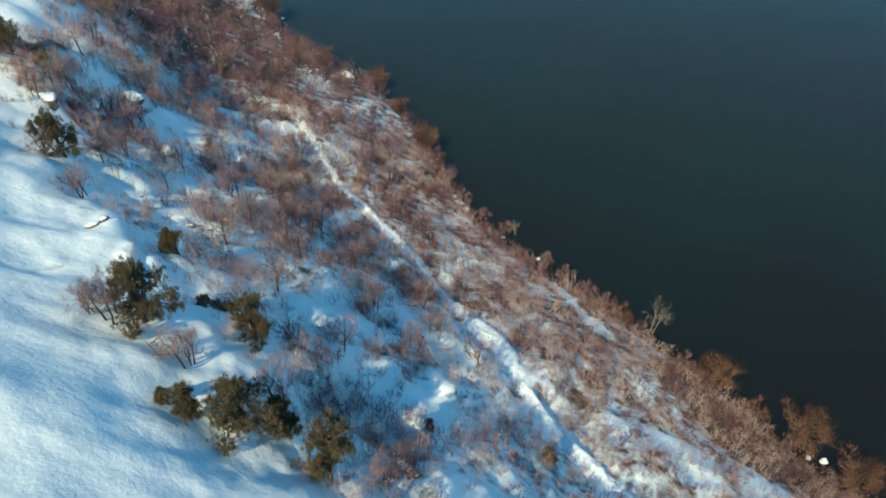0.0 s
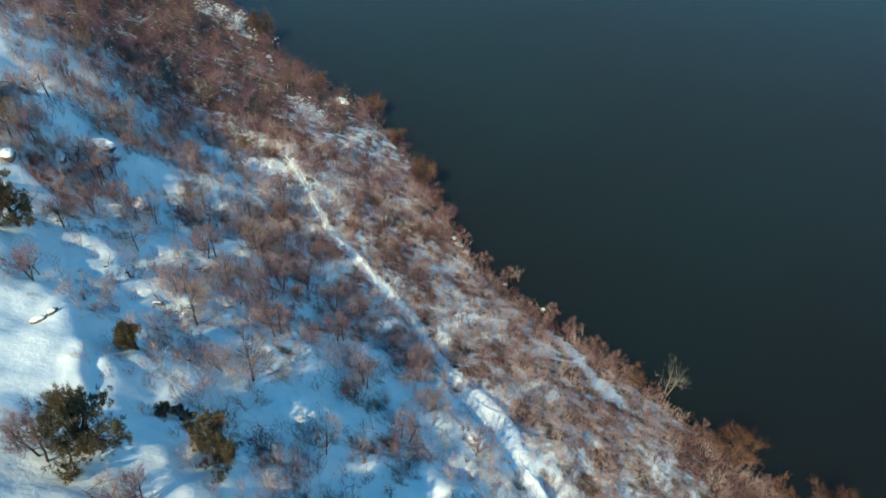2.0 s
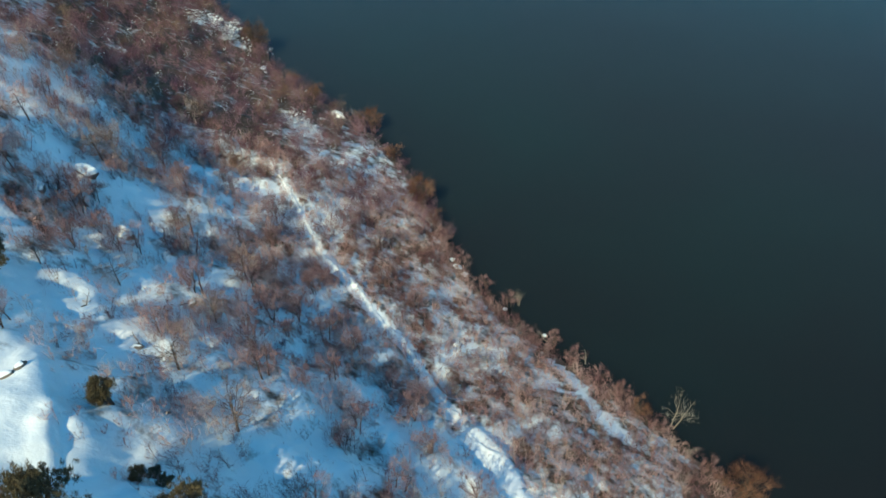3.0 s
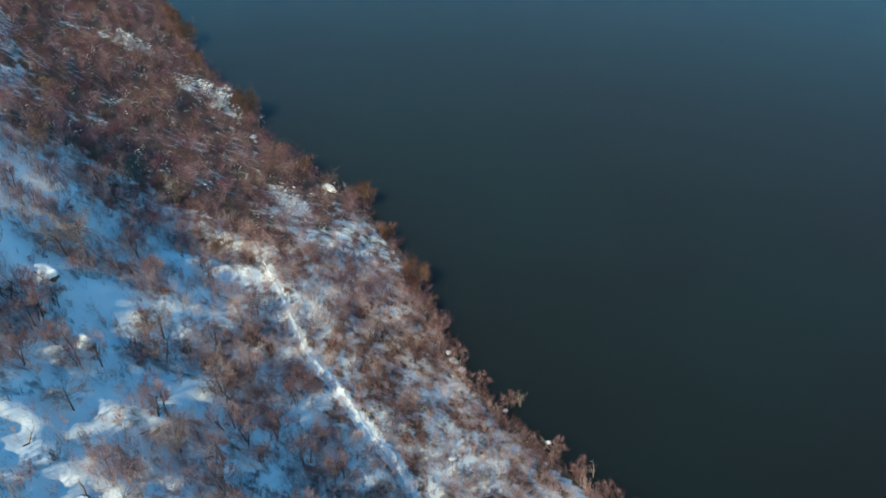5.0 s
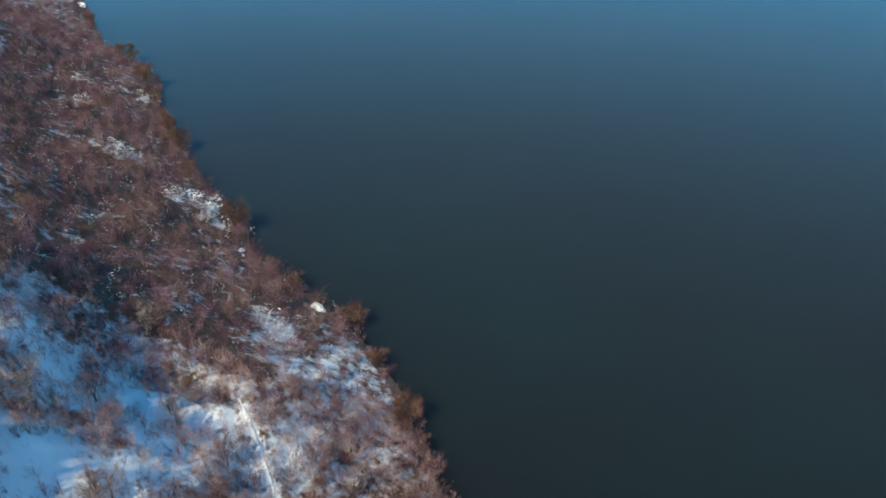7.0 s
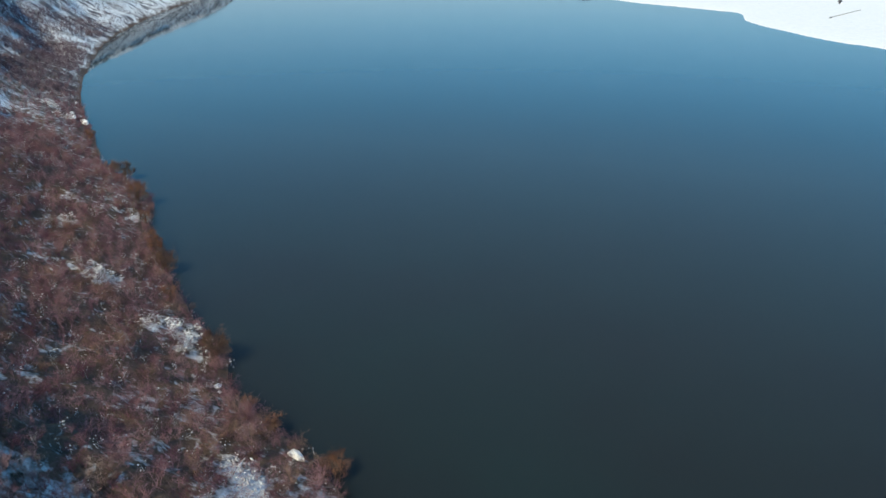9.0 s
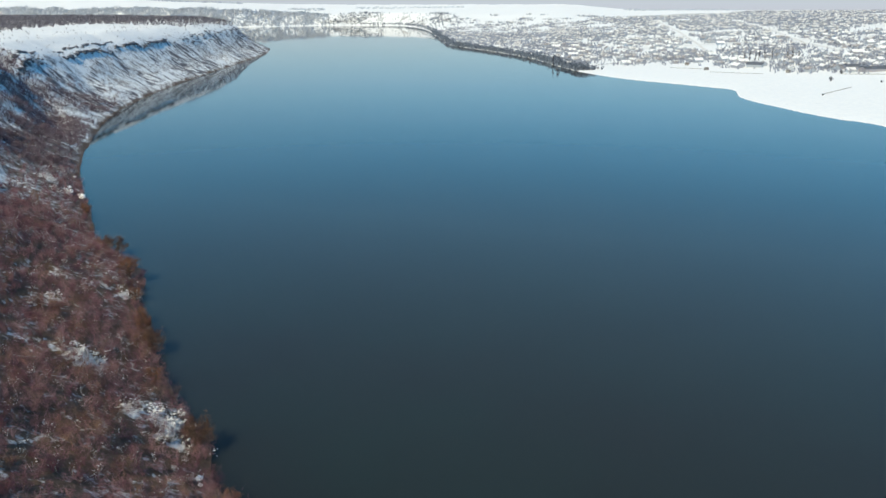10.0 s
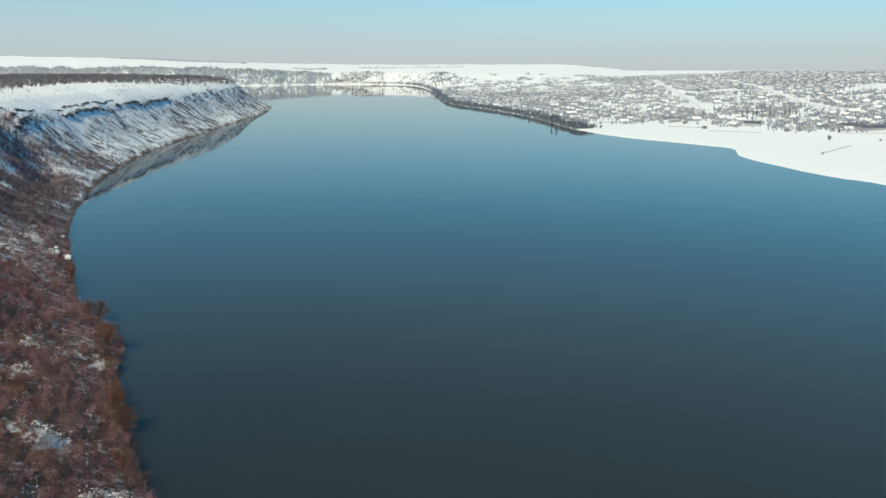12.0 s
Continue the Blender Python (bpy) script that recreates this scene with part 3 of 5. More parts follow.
def thicket(x, y, d):
    """How thickly the scrub stands, 0 to 1."""
    along = y * 0.82 - x * 0.57
    ragged = fbm(x / 6, y / 6, 3, 85)
    low = (1 - smooth(104, 125, y)) * smooth(-1.5, 1.0, d) * (1 - smooth(20, 27, d + 5 * ragged)) * (1 - 0.8 * snow_strip(x, y)) * np.maximum(0.72 + 0.28 * smooth(-0.22, 0.1, fbm(x / 2.2, y / 4.2, 3, 28)), 1 - smooth(4, 8, d))
    fray = fbm(x / 2.3, y / 2.3, 3, 27)
    patches = np.maximum(0.45 + 0.3 * smooth(-0.1, 0.15, fbm(x / 5 + 3, y / 5, 3, 81)) + 0.2 * smooth(82, 95, y) * (1 - smooth(118, 135, y)), spots(x, y, DENSE, 0.8 * fray)) * (1 - 0.93 * spots(x, y, OPEN_SNOW, fray)) * smooth(14, 20, d) * (1 - smooth(45, 54, d + 5 * ragged - 7 * smooth(80, 100, y)))
    reach = np.interp(y, [95, 110, 135, 200], [50, 48, 38, 39])
    woods = smooth(94, 104, y + 7 * ragged) * smooth(-1.5, 1.5, d) * (1 - smooth(-5, 4, d + 7 * ragged - reach)) * (1 - smooth(300, 400, y + 40 * ragged + 3.0 * np.maximum(d - 18, 0) - 3.5 * np.maximum(18 - d, 0)))
    upper = smooth(0.02, 0.16, fbm(x / 6, y / 6, 3, 87)) * smooth(42, 48, d) * (1 - smooth(60, 70, d)) * smooth(58, 68, y) * (1 - smooth(300, 340, y))
    patches = np.maximum(patches, upper)
    stripes = smooth(-0.02, 0.12, vnoise(along / 4.6 + d / 10, d / 34, 91) + 0.5 * fbm(x / 16, y / 16, 3, 93)) * smooth(0, 6, d) * (1 - smooth(38, 56, d))
    crest = 0.07 * smooth(45, 56, d) * (1 - smooth(85, 110, d))
    fringe = smooth(-2, 1, d) * (1 - smooth(2, 8, d + 6 * ragged))
    far = np.maximum(np.maximum(stripes, 0.95 * (1 - 0.9 * smooth(0.42, 0.7, 1 - np.abs(vnoise(along / 5 + d / 9, d / 30, 95)) * 2.2)) * (1 - smooth(430, 560, y + 50 * ragged)) * (d > 0) * (1 - smooth(38, 52, d))), np.maximum(np.maximum(fringe, crest), hillside(x, y, d))) * smooth(290, 360, y)
    out = np.maximum(np.maximum(low * 0.95, woods), np.maximum(0.85 * patches, far))
    return out * smooth(-0.1, 0.3, trail_gap(x, y)[0] - trail_half(y)) * np.maximum(0.0, 1 - 0.85 * glade(x, y) - 0.3 * (1 - smooth(2, 4.5, np.hypot(x + 24.6, y - 122.8))))


def build_ground():
    """One sheet, finer ahead and near, out to the horizon."""
    turn = np.radians(np.concatenate([np.arange(-64, 40, 0.36), np.arange(40, 296, 4.0)]))
    reach = np.concatenate([[0.5], np.geomspace(9, 5400, 550)])
    a, r = np.meshgrid(turn, reach)
    x, y = r * np.sin(a), r * np.cos(a)
    z = height(x.ravel(), y.ravel()).reshape(x.shape)
    rows, cols = x.shape
    i, j = np.meshgrid(np.arange(rows - 1), np.arange(cols), indexing="ij")
    q = i * cols + j
    e = i * cols + (j + 1) % cols
    tris = np.concatenate([np.stack([q, e, e + cols], -1).reshape(-1, 3), np.stack([q, e + cols, q + cols], -1).reshape(-1, 3)])[:, ::-1]
    me = tri_mesh("ground", np.stack([x, y, z], -1), tris, GROUND, True)
    fx, fy = x.ravel(), y.ravel()
    d = inland(fx, fy, WEST, WEST_RING)
    opened = spots(fx, fy, OPEN_SNOW, fbm(fx / 2.3, fy / 2.3, 3, 27))
    cover = 0.95 - (0.52 - 0.05 * smooth(85, 105, fy) - 0.1 * smooth(18, 24, d) * (fy < 110) - 0.1 * smooth(300, 380, fy)) * thicket(fx, fy, d) - 0.07 * smooth(14, 22, d) * (1 - smooth(45, 53, d)) * (fy < 115) * (1 - opened) - 0.21 * smooth(99, 116, fy + 6 * fbm(fx / 6, fy / 6, 3, 85) - 20 * (1 - smooth(12, 24, d))) * (1 - smooth(40, 52, d)) * (1 - smooth(270, 350, fy)) * (d > 0)
    cover = cover - 0.3 * (1 - smooth(5, 10, d)) * (1 - smooth(54, 62, fy)) - 0.22 * smooth(300, 340, fy) * (1 - smooth(430, 500, fy)) * (1 - smooth(24, 34, d))
    cover = np.where((d < 1.2) & (d > -20), 0.15, cover)
    cover = np.maximum(cover, (0.45 - 0.15 * smooth(138, 150, fy)) * glade(fx, fy) + 0.2 * (1 - smooth(2, 4.5, np.hypot(fx + 24.6, fy - 122.8)))) + 0.45 * (1 - smooth(-0.2, 0.2, trail_gap(fx, fy)[0] - trail_half(fy)))
    step = 3.0
    gx = (height(fx + step, fy) - height(fx - step, fy)) / (2 * step)
    gy = (height(fx, fy + step) - height(fx, fy - step)) / (2 * step)
    steep = np.hypot(gx, gy)
    rock = np.where(fy > 2300, smooth(0.3, 0.55, steep) * (0.75 + 0.7 * vnoise(fx / 45, fy / 45, 39)), smooth(0.85, 1.25, steep) * smooth(200, 400, fy))
    scree = smooth(300, 370, fy) * (fy < 1600) * smooth(-1, 3, d) * (1 - smooth(44, 58, d + 8 * fbm(fx / 20, fy / 20, 2, 36))) * (0.75 + 0.3 * vnoise(fx / 60, fy / 60, 37))
    for name, value in (("cover", cover), ("rock", rock), ("scree", scree)):
        me.attributes.new(name, "FLOAT", "POINT").data.foreach_set("value", value.astype(np.float32))
    return tagged(new("ground", me), "snow-covered river bank, fields and hills with bare soil", "ground", kind="structure")


def build_water():
    bm = bmesh.new()
    bmesh.ops.create_grid(bm, x_segments=40, y_segments=40, size=5300)
    me = bpy.data.meshes.new("river")
    bm.to_mesh(me)
    bm.free()
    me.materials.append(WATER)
    return tagged(new("water", me), "calm dark blue-green river water", "water", kind="structure")


def build_trail():
    line = rounded(TRAIL, 4)
    steps = np.array([-1, -0.8, -0.4, 0, 0.4, 0.8, 1])
    way = np.gradient(line, axis=0)
    side = np.stack([way[:, 1], -way[:, 0]], -1) / np.linalg.norm(way, axis=1, keepdims=True)
    n = np.arange(len(line))[:, None]
    wide = trail_half(line[:, 1])[:, None] * (1 + 0.5 * vnoise(n / 5, np.sign(steps)[None] * 7 + 0 * n, 55) + 0.35 * vnoise(n / 1.7, np.sign(steps)[None] * 5 + 0 * n, 56))
    p = line[:, None, :] + side[:, None, :] * (wide * steps)[..., None]
    z = height(p[..., 0].ravel(), p[..., 1].ravel()).reshape(wide.shape) + np.where(np.abs(steps) < 0.9, 0.05, -0.14) + 0.2 * steps * (np.abs(steps) < 0.9) * np.minimum(wide, 1.0) + 0.05 * vnoise(p[..., 0] * 1.6, p[..., 1] * 1.6, 57)
    i, j = np.meshgrid(np.arange(len(line) - 1), np.arange(6), indexing="ij")
    a = i * 7 + j
    tris = np.concatenate([np.stack([a, a + 1, a + 8], -1).reshape(-1, 3), np.stack([a, a + 8, a + 7], -1).reshape(-1, 3)])
    return tagged(new("footpath", tri_mesh("footpath", np.concatenate([p, z[..., None]], -1), tris, SNOW, True)), "trodden snow footpath along the bank", "path", kind="structure")


build_ground()
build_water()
build_trail()


# ---- scrub along the bank ----
def bush_spikes(shape, rng, x, y, z, tall, wide, stems, twigs, r, fine=0, upright=0.15):
    """Scrub at many places at once: stems fan out from the root, twigs from the stems."""
    n = len(x)
    root = np.stack([x, y, z], -1)[:, None, :] + rng.normal(0, 0.12, (n, stems, 3)) * [1, 1, 0] * wide[:, None, None]
    root[..., 2] -= 0.15
    a, q = rng.uniform(0, 2 * math.pi, (n, stems, 1)), np.sqrt(rng.uniform(0, 1, (n, stems, 1)))
    up = tall[:, None, None] * (0.5 + 0.5 * np.sqrt(1 - 0.9 * q * q)) * rng.uniform(0.75, 1.0, (n, stems, 1))
    top = np.concatenate([wide[:, None, None] * q * np.cos(a), wide[:, None, None] * q * np.sin(a), up], -1)
    shape.spikes(root, root + top, np.repeat(r * rng.uniform(0.8, 1.5, n), stems))
    if twigs:
        at = rng.uniform(0.35, 1.0, (n, stems, twigs, 1))
        base = root[:, :, None, :] + top[:, :, None, :] * at
        out = rng.normal(0, 1, (n, stems, twigs, 3))
        out[..., 2] = np.abs(out[..., 2]) * 0.8 + upright
        out = out / np.linalg.norm(out, axis=-1, keepdims=True) * (tall[:, None, None, None] * rng.uniform(0.12, 0.36, (n, stems, twigs, 1)))
        shape.blades(rng, base, base + out, r * 0.7)
        if fine:
            start = (base + out * rng.uniform(0.3, 0.8, (n, stems, twigs, 1)))[..., None, :]
            end = start + 0.55 * out[..., None, :] + rng.normal(0, 0.07, (n, stems, twigs, fine, 3)) * tall[:, None, None, None, None]
            shape.blades(rng, np.broadcast_to(start, end.shape), end, r * 0.55)


def scatter(rng, box, spacing, density):
    """Jittered places in a box of the plan, kept by a density from 0 to 1."""
    x0, y0, x1, y1 = box
    gx, gy = np.meshgrid(np.arange(x0, x1, spacing), np.arange(y0, y1, spacing))
    x, y = gx.ravel() + rng.uniform(-0.5, 0.5, gx.size) * spacing, gy.ravel() + rng.uniform(-0.5, 0.5, gx.size) * spacing
    d = inland(x, y, WEST, WEST_RING)
    keep = rng.random(x.size) < density(x, y, d)
    return x[keep], y[keep], d[keep]


def in_sight(x, y):
    """The stretch of country that the flight overlooks."""
    return (np.abs(x) < 0.72 * y + 34) & (y > 8)


def build_scrub(name, label, seed, box, spacing, density, tall, spread, stems, twigs, r, material, fine=2, upright=0.15):
    rng = np.random.default_rng(seed)
    x, y, d = scatter(rng, box, spacing, density)
    keep = in_sight(x, y)
    x, y = x[keep], y[keep]
    shape = Shape()
    size = rng.uniform(*tall, len(x)) * (0.85 + 0.5 * fbm(x / 7, y / 7, 2, seed))
    bush_spikes(shape, rng, x, y, height(x, y), size, size * spread, stems, twigs, r, fine, upright)
    return tagged(new(name, shape.mesh(name, material)), label, "scrub", kind="stuff")


def bank_density(x, y, d):
    return thicket(x, y, d) * (1 - smooth(103, 114, y))


def woods_density(x, y, d):
    return thicket(x, y, d) * smooth(90, 106, y) * (1 - smooth(285, 330, y))


def brown(x, y, d):
    """Where the shore thicket runs on below the bare slope."""
    return 1 - smooth(330, 440, y + 2.5 * d + 40 * fbm(x / 6, y / 6, 3, 85))


def far_density(x, y, d):
    return thicket(x, y, d) * smooth(300, 340, y)


def build_snowy_scrub():
    """Bowed scrub with clods of snow lying on its twigs, thickest in the glades."""
    rng = np.random.default_rng(16)
    shape = Shape()
    x, y, d = scatter(rng, (-190, 8, 60, 360), 0.8, lambda x, y, d: (0.25 + 0.5 * smooth(105, 150, y)) * glade(x, y) * smooth(88, 98, y) + 0.04 * smooth(95, 112, y) * thicket(x, y, d) * (1 - smooth(300, 340, y)))
    size = rng.uniform(0.8, 2.6, len(x))
    z = height(x, y)
    bush_spikes(shape, rng, x, y, z, size, size * 0.6, 3, 3, 0.013, 0)
    n = 8
    a, q = rng.uniform(0, 2 * math.pi, (len(x), n)), np.sqrt(rng.uniform(0, 1, (len(x), n))) * 0.55 * size[:, None]
    at = np.stack([x[:, None] + q * np.cos(a), y[:, None] + q * np.sin(a), z[:, None] + size[:, None] * rng.uniform(0.55, 0.95, (len(x), n))], -1)
    inside = np.repeat(glade(x, y), n)
    shape.lumps(rng, at, rng.uniform(0.035, 0.11, at.shape[:2]).ravel() * (1 + 1.1 * inside))
    return tagged(new("snowy_scrub", shape.mesh("snowy_scrub", SNOWY_TWIG)), "low scrub bowed under clods of white snow", "scrub", kind="stuff")


build_scrub("bank_scrub", "leafless brown scrub on the snowy lower bank", 1, (-60, 8, 60, 114), 0.82, bank_density, (1.3, 3.0), 0.4, 5, 7, 0.016, BRUSH, 2, 1.0)
build_scrub("grey_scrub", "pale grey saplings among the brown scrub", 2, (-60, 8, 60, 130), 1.5, lambda x, y, d: 0.55 * bank_density(x, y, d), (1.6, 3.2), 0.3, 4, 8, 0.016, GREY_TWIG, 3, 0.8)
build_scrub("river_thicket", "dense leafless reddish brown thicket", 3, (-190, 88, 10, 340), 2.62, woods_density, (2.6, 4.8), 0.55, 10, 9, 0.02, WOODS, 3)
build_scrub("willow_thicket", "orange-brown willow scrub in the thicket", 4, (-190, 98, 10, 340), 3.1, lambda x, y, d: 0.35 * woods_density(x, y, d) * smooth(-0.1, 0.2, fbm(x / 14, y / 14, 2, 7)), (3.4, 5.2), 0.5, 10, 10, 0.026, OLIVE_TWIG)
build_snowy_scrub()
build_scrub("slope_brush", "dense mauve-brown brush in patches on the slope", 27, (-50, 24, 6, 96), 0.78, lambda x, y, d: 0.9 * spots(x, y, DENSE, 0.8 * fbm(x / 2.3, y / 2.3, 3, 27)) * (trail_gap(x, y)[0] > 1.2), (1.6, 3.2), 0.42, 5, 7, 0.016, MAUVE_TWIG, 2, 1.0)
build_scrub("slope_saplings", "thin leafless saplings and stalks scattered over the snow", 26, (-60, 12, 30, 112), 0.8, lambda x, y, d: 0.42 * smooth(14, 22, d) * (1 - smooth(45, 52, d)) * (1 - 0.75 * spots(x, y, OPEN_SNOW, 0 * x)), (0.6, 1.9), 0.22, 2, 3, 0.014, MAUVE_TWIG, 0, 0.8)
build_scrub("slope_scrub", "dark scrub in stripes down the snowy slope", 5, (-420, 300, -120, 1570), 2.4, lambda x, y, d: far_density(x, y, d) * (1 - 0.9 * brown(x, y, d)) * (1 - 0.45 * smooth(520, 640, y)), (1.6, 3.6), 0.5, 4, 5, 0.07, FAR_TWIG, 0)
build_scrub("hillside_thicket", "dark mauve brush in streaks down the steep bank", 19, (-330, 350, -140, 700), 1.8, hillside, (2.6, 4.6), 0.6, 6, 10, 0.055, BANK_TWIG, 0)
build_scrub("far_thicket", "reddish brown thicket along the far shore", 9, (-330, 285, -100, 540), 2.6, lambda x, y, d: thicket(x, y, d) * smooth(285, 330, y) * brown(x, y, d), (2.6, 4.6), 0.55, 7, 10, 0.045, WOODS, 0)


# ---- trees ----
def crown_points(rng, n, low, high, wide, pointed=0.0):
    """Places for the ends of limbs, in an uneven rounded crown."""
    p = rng.normal(0, 1, (n, 3))
    p = p / np.linalg.norm(p, axis=1, keepdims=True) * rng.uniform(0.55, 1.0, (n, 1)) ** 0.6
    a = np.arctan2(p[:, 1], p[:, 0])
    bulge = 1 + 0.22 * np.sin(2 * a + rng.uniform(0, 6)) + 0.15 * np.sin(3 * a + rng.uniform(0, 6))
    half = (high - low) / 2
    p[:, :2] *= (wide / 2 * bulge * (1 - pointed * (p[:, 2] + 1) / 2))[:, None]
    p[:, 2] = low + half + p[:, 2] * half
    return p


def bare_tree(name, label, seed, tall, wide, limbs, sprays, twig, bark, trunk_r=0.16, low=0.3, group="", stems=1, rise=0.0, fine_twigs=7):
    """A leafless tree: tapered trunk, limbs, and a crown of fine twigs."""
    rng = np.random.default_rng(seed)
    tree = thing(name, 0, 0, 0, label, "tree", group)
    trunk, crown = Shape(), Shape()
    ends = crown_points(rng, limbs, tall * low, tall * 0.97, wide)
    for s in range(stems):
        foot = np.array([0, 0, -0.3]) + (rng.normal(0, 0.25, 3) * [1, 1, 0] if stems > 1 else 0)
        lean = rng.normal(0, 0.06, 3) * tall * [1, 1, 0] * (2.2 if stems > 1 else 1)
        fork = foot * [1, 1, 0] + lean * 0.6 + [0, 0, tall * 0.42]
        head = foot * [1, 1, 0] + lean + [0, 0, tall * 0.8]
        trunk.tube([foot, foot * 0.5 + fork * 0.5 + rng.normal(0, 0.05, 3), fork, head], [trunk_r * 1.25, trunk_r, trunk_r * 0.7, trunk_r * 0.2])
        for e in ends[s::stems]:
            k = rng.uniform(0.25, 0.85)
            start = foot + (fork - foot) * (k / 0.5) if k < 0.5 else fork + (head - fork) * ((k - 0.5) / 0.5)
            bend = start * 0.5 + e * 0.5 + rng.normal(0, 0.06, 3) * wide + [0, 0, 0.06 * tall]
            trunk.tube([start, bend, e], [trunk_r * 0.32, trunk_r * 0.2, trunk_r * 0.08], 4)
            n = sprays
            at = bend + (e - bend) * rng.uniform(0.0, 1.0, (n, 1))
            out = rng.normal(0, 1, (n, 3)) + 1.1 * (e - [0, 0, tall * 0.45]) / np.linalg.norm(e - [0, 0, tall * 0.45]) + [0, 0, rise]
            out = out / np.linalg.norm(out, axis=1, keepdims=True) * rng.uniform(0.07, 0.2, (n, 1)) * (tall + wide) * 0.5
            out[:, 2] += 0.04 * tall
            crown.spikes(at, at + out, trunk_r * 0.09)
            twig_at = np.repeat(at + out * rng.uniform(0.2, 0.95, (n, 1)), fine_twigs, 0)
            fine = rng.normal(0, 1, (fine_twigs * n, 3)) * 0.06 * wide + np.repeat(out, fine_twigs, 0) * 0.3 + [0, 0, (0.03 + 0.04 * rise) * wide]
            crown.blades(rng, twig_at, twig_at + fine, trunk_r * 0.075)
    part("trunk", trunk.mesh("trunk", bark, True), bark, tree)
    part("crown", crown.mesh("crown", twig), twig, tree)
    return tree


def pine_tree(name, label, seed, tall, wide, clumps, lobes=7, low=0.08):
    """A spreading pine: forked trunk, limbs, and upright plumes of needles gathered in lobes."""
    rng = np.random.default_rng(seed)
    tree = thing(name, 0, 0, 0, label, "pine tree", "pines on the slope")
    trunk, crown = Shape(), Shape()
    trunk.tube([(0, 0, -0.3), (0.05 * wide, 0, tall * 0.35), (0, 0.04 * wide, tall * 0.85)], [0.17, 0.13, 0.04])
    heart = crown_points(rng, lobes, tall * low, tall * 0.8, wide * 0.66, 0.45)
    heart[0] = [0, 0, tall * 0.72]
    for k, h in enumerate(heart):
        start = np.array([0.03 * wide, 0.0, max(0.12, min(h[2] * 0.6, tall * 0.7))])
        trunk.tube([start, start * 0.4 + h * 0.6 - [0, 0, 0.05 * tall], h], [0.08, 0.06, 0.03], 5)
        n = max(3, clumps // lobes)
        out = rng.normal(0, 1, (n, 3)) + [0, 0, 0.35]
        out = out / np.linalg.norm(out, axis=1, keepdims=True)
        ends = h + out * rng.uniform(0.6, 1.05, (n, 1)) * np.array([0.24 * wide, 0.24 * wide, 0.2 * tall]) * rng.uniform(0.8, 1.15)
        ends[:, 2] = np.clip(ends[:, 2], 0.15, tall)
        for e in ends:
            trunk.tube([h, h * 0.4 + e * 0.6, e], [0.03, 0.022, 0.012], 4)
        m = 13
        tuft = (ends[:, None, :] + rng.normal(0, 0.05, (n, m, 3)) * wide * [1, 1, 0.9]).reshape(-1, 1, 3)
        q = 34
        away = rng.normal(0, 1, (len(tuft), q, 3)) + [0, 0, 0.9] + 0.7 * np.repeat(out, m, 0)[:, None, :]
        away = away / np.linalg.norm(away, axis=-1, keepdims=True)
        base = tuft + rng.normal(0, 0.05, away.shape) + [0, 0, 1] * rng.uniform(-0.12, 0.16, away.shape[:2] + (1,))
        crown.blades(rng, base, base + away * rng.uniform(0.08, 0.24, away.shape[:2] + (1,)), rng.uniform(0.009, 0.02, len(tuft) * q))
    part("trunk", trunk.mesh("trunk", BARK, True), BARK, tree)
    part("crown", crown.mesh("crown", NEEDLES), NEEDLES, tree)
    return tree


def plant(tree, places, seed, sink=0.0):
    """Sets the first tree at the first place and copies of it at the others: x, y, size."""
    rng = random.Random(seed)
    for k, (x, y, size) in enumerate(places):
        m = pose(x, y, max(level(x, y), 0.05) - sink, rng.uniform(-4, 4), rng.uniform(-4, 4), rng.uniform(0, 360)) @ Matrix.Diagonal((size * rng.uniform(0.9, 1.1), size * rng.uniform(0.9, 1.1), size, 1))
        if k:
            copy_thing(tree, m @ Matrix.Diagonal([1 / s for s in tree.scale] + [1]))
        else:
            tree.matrix_basis = m


PINE = "dark green bushy pine on the snowy slope"
plant(pine_tree("pine_tree", PINE, 11, 4.6, 4.8, 66, 8), [(-13.5, 25.6, 1.12), (-21.0, 33.2, 1.3), (-48.8, 74.3, 1.1)], 1)
plant(pine_tree("pine_tree", PINE, 12, 4.5, 3.8, 54, 7), [(-8.3, 25.0, 1.22), (-14.7, 35.3, 1.05), (-37.2, 58.2, 1.25)], 2)
plant(pine_tree("pine_tree", "small dark green pine on the snowy slope", 13, 2.6, 2.6, 30, 5), [(-22.8, 44.4, 1.1), (-16.2, 25.2, 1.05), (-11.3, 26.8, 1.25), (8.1, 34.4, 0.75), (-2.2, 35.3, 0.5), (-45.3, 75.1, 1.1), (-17.3, 25.9, 0.6)], 3)
plant(pine_tree("juniper_shrub", "low dark evergreen shrub in the snow", 14, 0.9, 2.2, 20, 5), [(-19.6, 39.3, 1.0), (-18.0, 39.0, 0.7), (-19.0, 40.2, 0.7)], 4)

